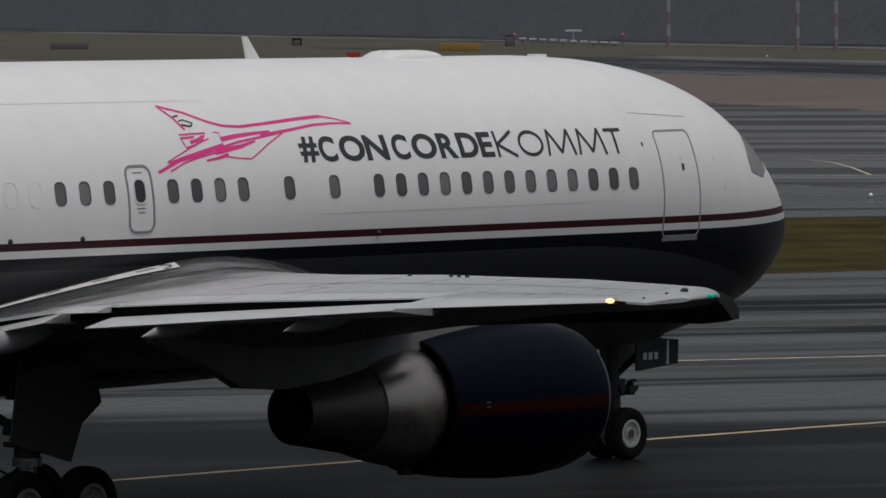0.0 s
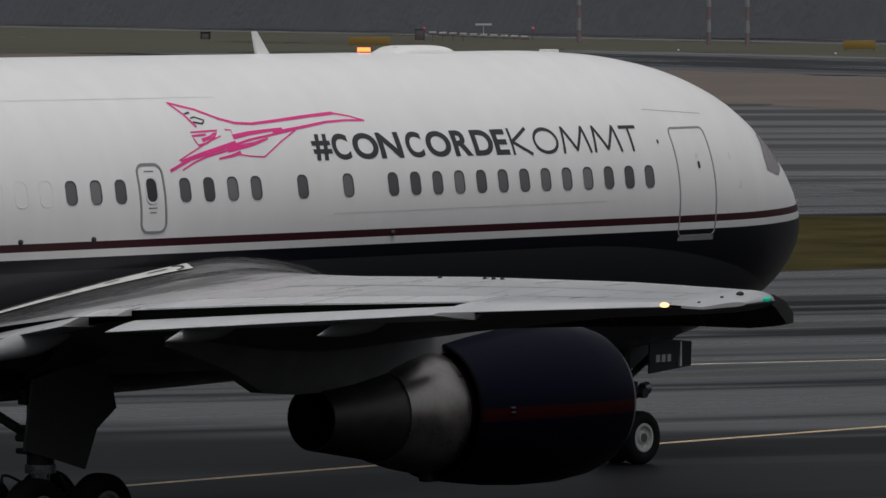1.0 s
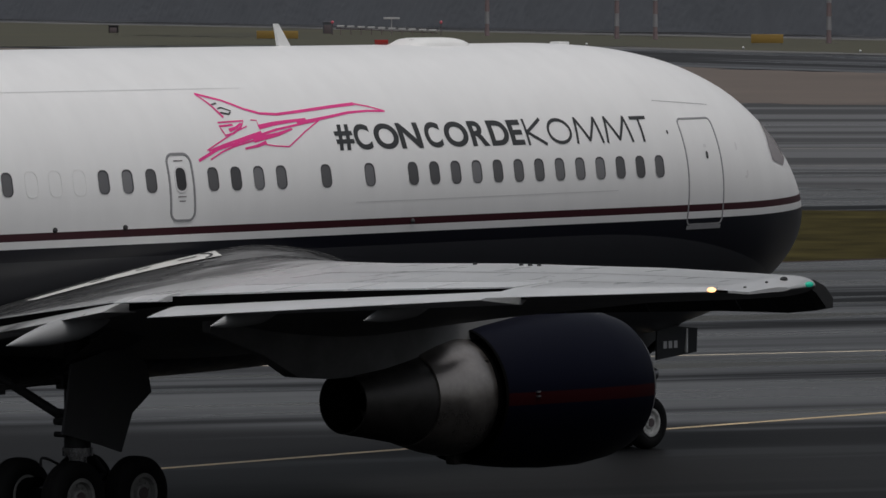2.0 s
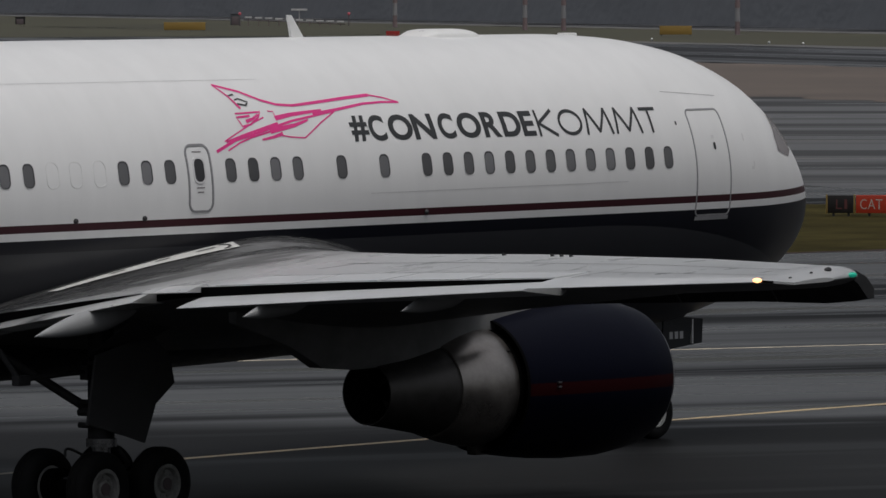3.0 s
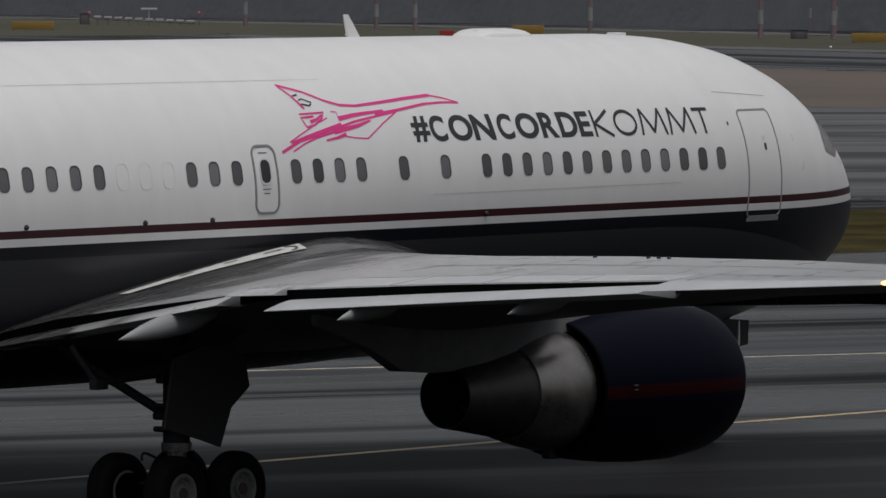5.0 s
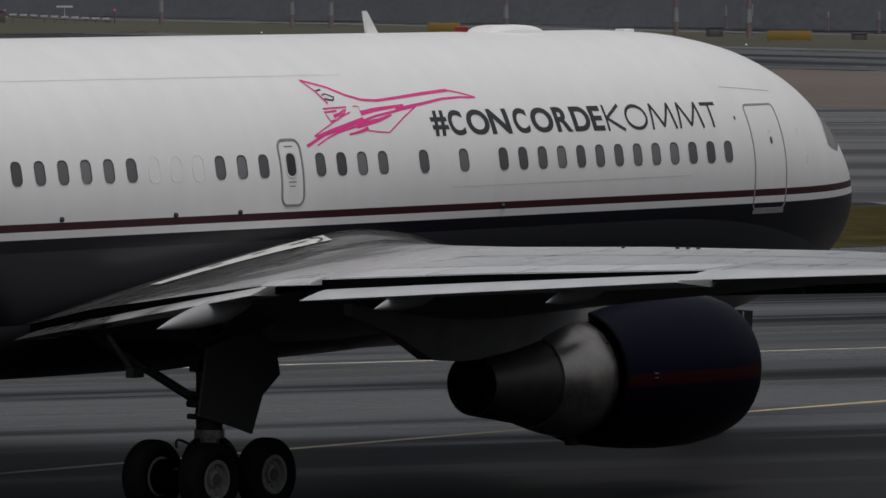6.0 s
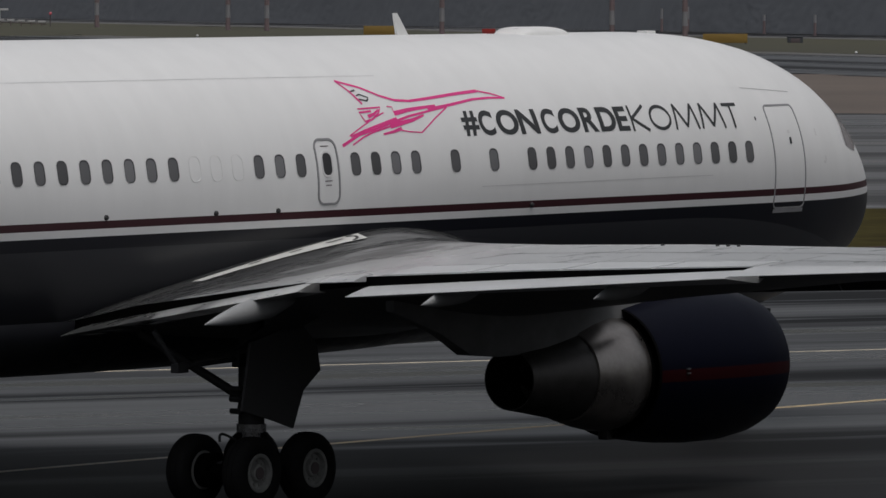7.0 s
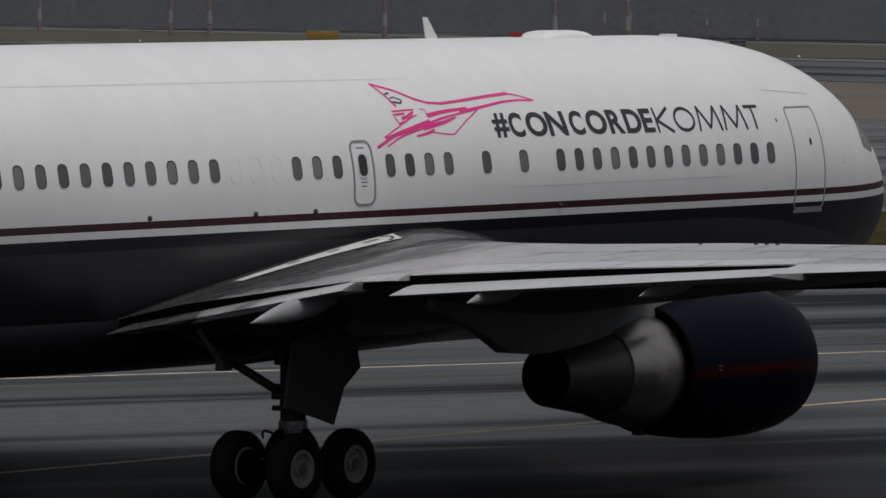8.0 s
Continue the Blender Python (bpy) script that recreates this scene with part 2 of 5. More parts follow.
M_CHROME = material("oleo_chrome", (0.30, 0.30, 0.31), 0.28, 1.0, spread=0.2, scale=8)
M_LETTER = material("lettering_black", (0.034, 0.036, 0.038), 0.5)
M_PINK = material("drawing_pink", (0.78, 0.042, 0.26), 0.45, spread=0.08, scale=3)
M_LAMPW = material("tail_lamp_glow", (1.0, 0.47, 0.20), 0.3, emit=2.6)
M_LAMPG = material("green_lamp_glass", (0.02, 0.45, 0.30), 0.2, emit=0.25)
M_BEACON = material("beacon_red", (0.24, 0.018, 0.014), 0.2)
M_BEACONLIT = material("beacon_glow", (1.0, 0.15, 0.035), 0.2, emit=4.0)
M_WALK = material("walkway_pale", (0.62, 0.62, 0.6), 0.6, spread=0.1, scale=6)
M_APRON = wet_asphalt("wet_apron", (0.070, 0.070, 0.072), (0.012, 0.0122, 0.013), width=9.0, rough=(0.55, 0.27, 0.07), gloss=(0.04, 0.55, 1.0), grain=0.05, films_at=(0.53, 0.64), near_shade=(41.0, 6.0, 8.0))
M_RUNWAY = wet_asphalt("wet_runway", (0.055, 0.056, 0.06), (0.024, 0.0245, 0.026), 66.0, 14.0, gloss=(0.08, 0.5, 0.9))
# paler than the apron: distance haze and grazing sheen put into the colours
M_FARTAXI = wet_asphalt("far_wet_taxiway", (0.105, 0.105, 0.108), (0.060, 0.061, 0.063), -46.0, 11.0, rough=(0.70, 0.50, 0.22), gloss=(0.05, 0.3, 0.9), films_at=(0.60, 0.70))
M_BROWN = material("brown_dry_grass", (0.110, 0.088, 0.074), 0.9, spread=0.25, scale=0.05)
M_GRASS = material("winter_grass", (0.044, 0.037, 0.0135), 0.95, spec=0.03, spread=0.55, scale=0.3, bump=0.5, bump_scale=4)
M_GRASSFAR = material("far_grass", (0.052, 0.050, 0.030), 0.95, spread=0.3, scale=0.03)
M_SOIL = material("soil_brown", (0.035, 0.018, 0.014), 0.9, spread=0.3, scale=0.4)
M_CONCRETE = material("pale_concrete", (0.105, 0.102, 0.10), 0.7, spread=0.2, scale=0.05)
M_YELLOW = material("worn_yellow_line", (0.50, 0.38, 0.22), 0.5, spread=0.25, scale=1.2)
M_PALELINE = material("worn_pale_line", (0.50, 0.44, 0.34), 0.5, spread=0.4, scale=1.2)
M_SIGNRED = material("sign_red", (0.42, 0.035, 0.012), 0.45, spread=0.06)
M_SIGNBLACK = material("sign_black", (0.012, 0.010, 0.010), 0.4)
M_SIGNTEXT = material("sign_white_text", (0.42, 0.31, 0.27), 0.5)
M_SIGNDARKRED = material("sign_dim_letters", (0.10, 0.03, 0.03), 0.5)
# yellow toned down, with the haze of distance in the colour
M_SIGNYELLOW = material("sign_yellow", (0.30, 0.19, 0.045), 0.5, spread=0.08, scale=0.7)
M_SIGNFRAME = material("sign_frame_yellow", (0.22, 0.15, 0.04), 0.5)
M_MASTW = material("mast_pale", (0.28, 0.28, 0.29), 0.6)
M_MASTRED = material("mast_red", (0.21, 0.155, 0.16), 0.6)
M_MASTR = material("mast_dull_red", (0.125, 0.10, 0.105), 0.6)
M_REDLAMP = material("red_lamp_glow", (0.35, 0.07, 0.09), 0.4, emit=0.3)
M_HUT = material("hut_grey", (0.085, 0.09, 0.10), 0.7, spread=0.1)
# distance haze is mixed into this blue-grey base colour
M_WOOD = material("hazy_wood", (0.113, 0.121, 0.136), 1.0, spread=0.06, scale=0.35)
M_SHRUB = material("hazy_shrub", (0.055, 0.055, 0.048), 0.95, spread=0.3, scale=0.1)


# ---------------------------------------------------------------- mesh helpers
def part(name, bm, mat, parent=None, label="", smooth=True):
    me = bpy.data.meshes.new(name)
    bmesh.ops.recalc_face_normals(bm, faces=bm.faces[:])
    bm.to_mesh(me)
    bm.free()
    if smooth:
        me.polygons.foreach_set("use_smooth", [True] * len(me.polygons))
        me.set_sharp_from_angle(angle=radians(38))
    for m in (mat if isinstance(mat, (list, tuple)) else (mat,)):
        me.materials.append(m)
    ob = new(name, me)
    ob.parent = parent
    if label:
        ob["label"] = label
    return ob


def again(ob, m, parent=None):
    """Another object on the same mesh."""
    o = ob.copy()
    scene.collection.objects.link(o)
    o.parent = parent if parent else ob.parent
    o.matrix_basis = m
    return o


def empty(name, label="", category="", group="", kind=""):
    return tagged(new(name), label, category, group, kind)


def add_box(bm, a, b, bevel=0.0):
    """A box from corner a to corner b."""
    r = bmesh.ops.create_cube(bm, size=1.0)
    c = [(p + q) / 2 for p, q in zip(a, b)]
    s = [abs(q - p) for p, q in zip(a, b)]
    for v in r["verts"]:
        v.co = Vector([c[i] + v.co[i] * s[i] for i in range(3)])
    if bevel:
        es = list({e for v in r["verts"] for e in v.link_edges})
        bmesh.ops.bevel(bm, geom=es, offset=bevel, segments=2, affect="EDGES", profile=0.6)


def add_rod(bm, a, b, r, r2=None, n=12):
    a, b = Vector(a), Vector(b)
    d = b - a
    m = Matrix.Translation((a + b) / 2) @ d.to_track_quat("Z", "Y").to_matrix().to_4x4()
    bmesh.ops.create_cone(bm, cap_ends=True, segments=n, radius1=r, radius2=r if r2 is None else r2, depth=d.length, matrix=m)


def add_loft(bm, rings, close=True, cap=True):
    vs = [[bm.verts.new(p) for p in ring] for ring in rings]
    n = len(vs[0])
    for A, B in zip(vs, vs[1:]):
        for i in range(n if close else n - 1):
            j = (i + 1) % n
            try:
                bm.faces.new((A[i], A[j], B[j], B[i]))
            except ValueError:
                pass
    if cap:
        for ring in (vs[0], vs[-1]):
            try:
                bm.faces.new(ring)
            except ValueError:
                pass
    return vs


def add_lathe_x(bm, prof, n=48):
    """Turn (x, r) about the x axis."""
    rings = [[(x, r * math.cos(2 * math.pi * i / n), r * math.sin(2 * math.pi * i / n)) for i in range(n)] for x, r in prof]
    add_loft(bm, rings, cap=False)


def add_lathe_y(bm, prof, n=40):
    """Turn (y, r) about the y axis."""
    rings = [[(r * math.cos(2 * math.pi * i / n), y, r * math.sin(2 * math.pi * i / n)) for i in range(n)] for y, r in prof]
    add_loft(bm, rings, cap=False)


def add_slab(bm, pts, normal, thick):
    """A prism from a flat outline."""
    k = Vector(normal).normalized() * thick / 2
    add_loft(bm, [[Vector(p) - k for p in pts], [Vector(p) + k for p in pts]])


def mono(xs, ys):
    """Smooth monotone curve through a short table."""
    xs, ys = np.array(xs, float), np.array(ys, float)
    h, d = np.diff(xs), np.diff(ys) / np.diff(xs)
    m = np.zeros(len(xs))
    m[0], m[-1] = d[0], d[-1]
    for i in range(1, len(xs) - 1):
        if d[i - 1] * d[i] > 0:
            w1, w2 = 2 * h[i] + h[i - 1], h[i] + 2 * h[i - 1]
            m[i] = (w1 + w2) / (w1 / d[i - 1] + w2 / d[i])

    def f(x):
        i = min(max(int(np.searchsorted(xs, x)) - 1, 0), len(h) - 1)
        t = min(max((x - xs[i]) / h[i], 0), 1)
        return float((1 + 2 * t) * (1 - t) ** 2 * ys[i] + t * (1 - t) ** 2 * h[i] * m[i] + t * t * (3 - 2 * t) * ys[i + 1] + t * t * (t - 1) * h[i] * m[i + 1])

    return f


# ---------------------------------------------------------------- fuselage form (x forward from the nose tip, starboard is -y)
F_TOP = mono((0.62, 0.75, 1.0, 1.5, 2.1, 2.8, 3.6, 5.0, 6.5, 8.2, 30, 38, 44, 47.2), (4.08, 4.45, 4.82, 5.32, 5.86, 6.34, 6.74, 7.12, 7.30, 7.36, 7.36, 7.30, 7.0, 6.5))
F_BOT = mono((0.62, 0.75, 1.05, 1.5, 2.15, 2.9, 3.8, 5.0, 6.5, 8.2, 32, 37, 42, 47.2), (4.08, 3.72, 3.37, 3.05, 2.72, 2.48, 2.26, 2.06, 1.97, 1.95, 1.95, 2.9, 4.6, 6.1))
F_WID = mono((0.62, 0.75, 1.05, 1.5, 2.15, 2.9, 3.8, 5.1, 6.5, 8.2, 33, 38, 43, 47.2), (0.0, 0.45, 0.86, 1.23, 1.62, 1.93, 2.18, 2.38, 2.48, 2.515, 2.515, 2.1, 1.1, 0.2))
F_MID = mono((0.62, 1.3, 3.0, 6.0, 8.2, 33, 40, 47.2), (4.08, 4.2, 4.5, 4.78, 4.83, 4.83, 5.4, 6.3))


def skin_y(x, z):
    d = max(-x, 0.621)
    w, m = F_WID(d), F_MID(d)
    h = (F_TOP(d) - m) if z >= m else (m - F_BOT(d))
    return -w * math.sqrt(max(1 - ((z - m) / h) ** 2, 0.0))


def skin(x, z, off=0.0):
    """Starboard skin point, raised by off along its normal."""
    y = skin_y(x, z)
    e = 0.02
    n = Vector(((skin_y(x + e, z) - skin_y(x - e, z)) / (2 * e), -1.0, (skin_y(x, z + e) - skin_y(x, z - e)) / (2 * e))).normalized()
    return Vector((x, y, z)) + n * off


def fuselage_mesh():
    bm = bmesh.new()
    ds = [0.62 + 7.58 * (i / 40) ** 2 for i in range(1, 41)] + [9 + i * 0.7 for i in range(55)]
    ds = [d for d in ds if d <= 47.2] + [47.2]
    n = 96
    rings = []
    for d in ds:
        w, m, t, b = F_WID(d), F_MID(d), F_TOP(d), F_BOT(d)
        rings.append([(-d, w * math.cos(a), m + (t - m if math.sin(a) >= 0 else m - b) * math.sin(a)) for a in (2 * math.pi * i / n for i in range(n))])
    vs = add_loft(bm, rings, cap=False)
    tip = bm.verts.new((-0.62, 0, F_TOP(0.62)))
    for i in range(n):
        bm.faces.new((tip, vs[0][i], vs[0][(i + 1) % n]))
    bm.faces.new(vs[-1])
    return bm


def add_skin_shape(bm, outline, off, step=0.07):
    """A flat outline (x, z) laid on the skin, cut fine enough to follow it."""
    sub = bmesh.new()
    sub.faces.new([sub.verts.new((x, 0, z)) for x, z in outline])
    cut_on_skin(sub, step)
    lay(sub, off, bm)


def cut_on_skin(sub, step, xstep=None):
    zs = [v.co.z for v in sub.verts]
    k = math.floor(min(zs) / step) + 1
    while k * step < max(zs):
        bmesh.ops.bisect_plane(sub, geom=sub.verts[:] + sub.edges[:] + sub.faces[:], plane_co=(0, 0, k * step), plane_no=(0, 0, 1))
        k += 1
    xs = [v.co.x for v in sub.verts]
    if xstep:
        k = math.floor(min(xs) / xstep) + 1
        while k * xstep < max(xs):
            bmesh.ops.bisect_plane(sub, geom=sub.verts[:] + sub.edges[:] + sub.faces[:], plane_co=(k * xstep, 0, 0), plane_no=(1, 0, 0))
            k += 1


def lay(sub, off, bm):
    bmesh.ops.triangulate(sub, faces=sub.faces[:])
    mp = {}
    for v in sub.verts:
        mp[v] = bm.verts.new(skin(v.co.x, v.co.z, off))
    for f in sub.faces:
        bm.faces.new([mp[v] for v in f.verts])
    sub.free()


def rounded(cx, cz, w, h, r, n=5):
    pts = []
    for sx, sz, a0 in ((1, 1, 0), (-1, 1, 90), (-1, -1, 180), (1, -1, 270)):
        for i in range(n + 1):
            a = radians(a0 + 90 * i / n)
            pts.append((cx + sx * (w / 2 - r) + r * math.cos(a), cz + sz * (h / 2 - r) + r * math.sin(a)))
    return pts


def add_skin_ring(bm, outer, inner, off):
    """A raised band between two outlines of the same count, with edges down to the skin."""
    A = [bm.verts.new(skin(x, z, -0.01)) for x, z in outer]
    B = [bm.verts.new(skin(x, z, off)) for x, z in outer]
    C = [bm.verts.new(skin(x, z, off)) for x, z in inner]
    D = [bm.verts.new(skin(x, z, -0.01)) for x, z in inner]
    n = len(outer)
    for i in range(n):
        j = (i + 1) % n
        for P, Q in ((A, B), (B, C), (C, D)):
            bm.faces.new((P[i], P[j], Q[j], Q[i]))


def densify(pts, step=0.12):
    out = []
    for (x0, z0), (x1, z1) in zip(pts, pts[1:] + pts[:1]):
        k = max(1, int(math.hypot(x1 - x0, z1 - z0) / step))
        out += [(x0 + (x1 - x0) * i / k, z0 + (z1 - z0) * i / k) for i in range(k)]
    return out


# ---------------------------------------------------------------- lettering
def glyph(ch, offset):
    """One character of the built-in font as a flat mesh, one unit wide and high."""
    cu = bpy.data.curves.new("glyph", "FONT")
    cu.body, cu.offset, cu.resolution_u = ch, offset, 6
    ob = new("glyph", cu)
    ev = ob.evaluated_get(bpy.context.evaluated_depsgraph_get())
    me = ev.to_mesh()
    bm = bmesh.new()
    bm.from_mesh(me)
    ev.to_mesh_clear()
    bpy.data.objects.remove(ob)
    bpy.data.curves.remove(cu)
    xs, ys = [v.co.x for v in bm.verts], [v.co.y for v in bm.verts]
    for v in bm.verts:
        v.co = Vector(((v.co.x - min(xs)) / (max(xs) - min(xs)), 0, (v.co.y - min(ys)) / (max(ys) - min(ys))))
    return bm


def skin_letter(ch, x0, x1, z0, z1, offset, parent):
    sub = glyph(ch, offset)
    for v in sub.verts:
        v.co = Vector((x0 + v.co.x * (x1 - x0), 0, z0 + v.co.z * (z1 - z0)))
    cut_on_skin(sub, 0.07)
    bm = bmesh.new()
    lay(sub, 0.006, bm)
    return part("letter", bm, M_LETTER, parent, smooth=False)


def flat_letter(ch, w, h, mat, parent, m, offset=0.0):
    """A letter standing in the xz plane of its sign."""
    sub = glyph(ch, offset)
    for v in sub.verts:
        v.co = m @ Vector((v.co.x * w, 0, v.co.z * h))
    return part("letter", sub, mat, parent, smooth=False)


# ---------------------------------------------------------------- airplane
plane = empty("airplane", "white twin-engine jet airliner with navy belly taxiing on wet apron", "airplane")


def build_fuselage():
    part("fuselage", fuselage_mesh(), M_BODY, plane, "white fuselage with maroon line, navy band and grey belly")
    # cabin windows along the side
    xs = [-7.29 - 0.5588 * k for k in range(13)] + [-15.11, -16.22, -17.34, -17.90, -18.46, -19.02]
    xs += [-20.51, -21.07, -21.63] + [-23.86 - 0.5588 * k for k in range(26)]
    for x in xs:
        z = 5.24 - 0.0045 * (x + 16)
        inner = rounded(x, z, 0.255, 0.385, 0.10)
        bm = bmesh.new()
        add_skin_ring(bm, rounded(x, z, 0.275, 0.405, 0.112), inner, 0.005)
        w = part("cabin_window", bm, M_RIM, plane)
        # reveal shade, added as a dark shape behind a pane set off-centre
        bm = bmesh.new()
        add_skin_shape(bm, inner, 0.007)
        part("window_gasket", bm, M_WINDOWSHADE, w, "dark shape painted as the shade of the window reveal")
        bm = bmesh.new()
        add_skin_shape(bm, rounded(x - 0.014, z - 0.010, 0.215, 0.345, 0.085), 0.011)
        part("window_pane", bm, M_DARK, w)
    # blanked windows: thin rings in fuselage white
    for x in (-22.19, -22.75, -23.30):
        bm = bmesh.new()
        add_skin_ring(bm, rounded(x, 5.27, 0.30, 0.43, 0.12), rounded(x, 5.27, 0.27, 0.40, 0.11), 0.005)
        part("window_plug", bm, M_PLUG, plane, "blanked window ring in white")
    # overwing exit hatch
    bm = bmesh.new()
    a, b = rounded(-19.79, 5.14, 0.61, 1.11, 0.17, 8), rounded(-19.79, 5.14, 0.535, 1.035, 0.13, 8)
    a, b = even_pair(a, b)
    add_skin_ring(bm, a, b, 0.012)
    hatch = part("exit_hatch", bm, M_EXIT, plane, "grey outlined overwing exit hatch")
    bm = bmesh.new()
    add_skin_ring(bm, rounded(-19.8, 5.27, 0.29, 0.43, 0.11), rounded(-19.8, 5.27, 0.24, 0.37, 0.1), 0.012)
    part("window_rim", bm, M_RIM, hatch)
    bm = bmesh.new()
    add_skin_shape(bm, rounded(-19.8, 5.27, 0.24, 0.37, 0.1), 0.006)
    part("window_pane", bm, M_WINDOWSHADE, hatch)
    for z, w in ((5.56, 0.22), (4.98, 0.20), (4.91, 0.15)):
        bm = bmesh.new()
        add_skin_shape(bm, [(-19.8 - w / 2, z), (-19.8 + w / 2, z), (-19.8 + w / 2, z + 0.015), (-19.8 - w / 2, z + 0.015)], 0.006)
        part("placard_line", bm, M_MASTR, hatch, "small red placard line")
    # forward service door
    bm = bmesh.new()
    a, b = even_pair(slanted_door(-5.90, 1.12, 4.13, 6.03, 0.12), slanted_door(-5.90, 1.06, 4.16, 6.0, 0.09))
    add_skin_ring(bm, a, b, 0.008)
    door = part("service_door", bm, M_OUTLINE, plane, "closed forward door with thin grey seal")
    bm = bmesh.new()
    add_skin_shape(bm, rounded(-5.80, 5.37, 0.075, 0.13, 0.035), 0.006)
    part("door_window", bm, M_LETTER, door)
    bm = bmesh.new()
    add_skin_shape(bm, rounded(-5.82, 5.53, 0.09, 0.06, 0.01), 0.006)
    part("placard", bm, M_RIM, door)
    bm = bmesh.new()
    add_skin_shape(bm, [(-6.44, 4.06), (-5.38, 4.06), (-5.38, 4.13), (-6.44, 4.13)], 0.012)
    part("door_sill_plate", bm, M_OUTLINE, door, "pale scuff plate under the door")
    # seam lines, vents and small fittings
    for x0_, z0_, x1_, z1_ in ((-6.9, 6.34, -5.15, 6.24), (-40, 6.72, -17.5, 6.70), (-15.5, 4.78, -8.5, 4.80)):
        bm = bmesh.new()
        n = max(2, int((x1_ - x0_) / 0.25))
        wdt = 0.009 if z0_ < 6.5 else 0.006
        for i in range(n):
            xa, xb = x0_ + (x1_ - x0_) * i / n, x0_ + (x1_ - x0_) * (i + 1) / n
            za, zb = z0_ + (z1_ - z0_) * i / n, z0_ + (z1_ - z0_) * (i + 1) / n
            vs = [bm.verts.new(skin(x, z, 0.004)) for x, z in ((xa, za), (xb, zb), (xb, zb + wdt), (xa, za + wdt))]
            bm.faces.new(vs)
        part("panel_seam", bm, M_SEAM if z0_ != 6.34 else M_OUTLINE, plane)
    for x, z in ((-14.03, 4.43), (-21.16, 4.53), (-22.80, 4.535), (-25.61, 4.55)):
        bm = bmesh.new()
        bmesh.ops.create_uvsphere(bm, u_segments=10, v_segments=6, radius=0.045, matrix=Matrix.Translation(skin(x, z, 0.01)))
        part("drain_nub", bm, M_GEAR, plane)
    bm = bmesh.new()
    add_skin_shape(bm, rounded(-6.85, 5.79, 0.05, 0.07, 0.02), 0.005)
    part("static_port", bm, M_LETTER, plane)
    for x, z, w, h in ((-4.75, 5.5, 0.05, 0.14), (-4.55, 4.95, 0.1, 0.05), (-4.5, 5.02, 0.05, 0.1)):
        bm = bmesh.new()
        add_skin_shape(bm, rounded(x, z, w, h, 0.02), 0.005)
        part("service_placard", bm, M_RIM, plane)
    # cockpit side windows
    for name, quad in (("cockpit_window", ((-3.36, 5.22), (-2.84, 5.10), (-2.52, 5.22), (-2.30, 5.56), (-2.72, 6.02), (-3.12, 5.80), (-3.34, 5.46))), ("cockpit_window", ((-2.14, 5.20), (-1.68, 5.05), (-1.74, 5.26), (-2.06, 5.50)))):
        bm = bmesh.new()
        sub = bmesh.new()
        sub.faces.new([sub.verts.new((x, 0, z)) for x, z in quad])
        cut_on_skin(sub, 0.08, 0.08)
        lay(sub, 0.008, bm)
        part(name, bm, M_COCKPIT, plane)
    # fairing of the satellite aerial, blade aerial, beacon, roof fitting
    bm = bmesh.new()
    rings = []
    for i in range(25):
        u = i / 24
        x = -11.62 + 1.78 * u
        k = min(1.0, (u / 0.26) ** 0.75 if u < 0.26 else max(0.0, 1 - ((u - 0.26) / 0.74) ** 9) ** 0.55)
        rings.append([(x, 0.42 * (0.45 + 0.55 * k) * math.cos(a), 7.28 + 0.195 * k * math.sin(a) ** 0.6) for a in (math.pi * j / 12 for j in range(13))])
    add_loft(bm, rings, close=False, cap=True)
    part("satcom_fairing", bm, M_WHITE, plane, "white rounded aerial fairing on the crown")
    bm = bmesh.new()
    add_loft(bm, [[(-14.62, 0.03, 7.33), (-14.30, 0.03, 7.33), (-14.30, -0.03, 7.33), (-14.62, -0.03, 7.33)], [(-14.74, 0.012, 7.74), (-14.62, 0.012, 7.74), (-14.62, -0.012, 7.74), (-14.74, -0.012, 7.74)]])
    part("blade_aerial", bm, M_WHITE, plane)
    bm = bmesh.new()
    add_box(bm, (-7.2, -0.12, 7.30), (-6.90, 0.10, 7.372), 0.02)
    part("roof_fitting", bm, M_WHITE, plane)
    bm = bmesh.new()
    add_rod(bm, (-11.92, 0, 7.30), (-11.92, 0, 7.372), 0.12, 0.11, 20)
    part("beacon_base", bm, M_BEACON, plane, "red anti-collision beacon")
    # strobe head that turns on top of the beacon
    bm = bmesh.new()
    add_box(bm, (-0.12, 0.02, 0.0), (0.12, 0.09, 0.075), 0.015)
    rotor = part("beacon_reflector", bm, M_BEACON, plane)
    bm = bmesh.new()
    add_box(bm, (-0.11, 0.0, 0.004), (0.11, 0.018, 0.072), 0.004)
    part("beacon_lamp", bm, M_BEACONLIT, rotor, "glowing orange strobe face")
    # slogan and drawing
    zb, zt = 5.65, 6.075
    for ch, xa, xb in (("#", -15.78, -15.33), ("C", -15.30, -14.88), ("O", -14.79, -14.17), ("N", -14.15, -13.59), ("C", -13.47, -13.05), ("O", -12.96, -12.34), ("R", -12.28, -11.83), ("D", -11.77, -11.26), ("E", -11.23, -10.88)):
        skin_letter(ch, xa, xb, zb, zt, 0.031, plane)
    for ch, xa, xb in (("K", -10.80, -10.29), ("O", -10.21, -9.53), ("M", -9.47, -8.72), ("M", -8.64, -7.89), ("T", -7.81, -7.37)):
        stroke_letter(ch, xa, xb, zb, zt, plane)
    drawing()
    return rotor


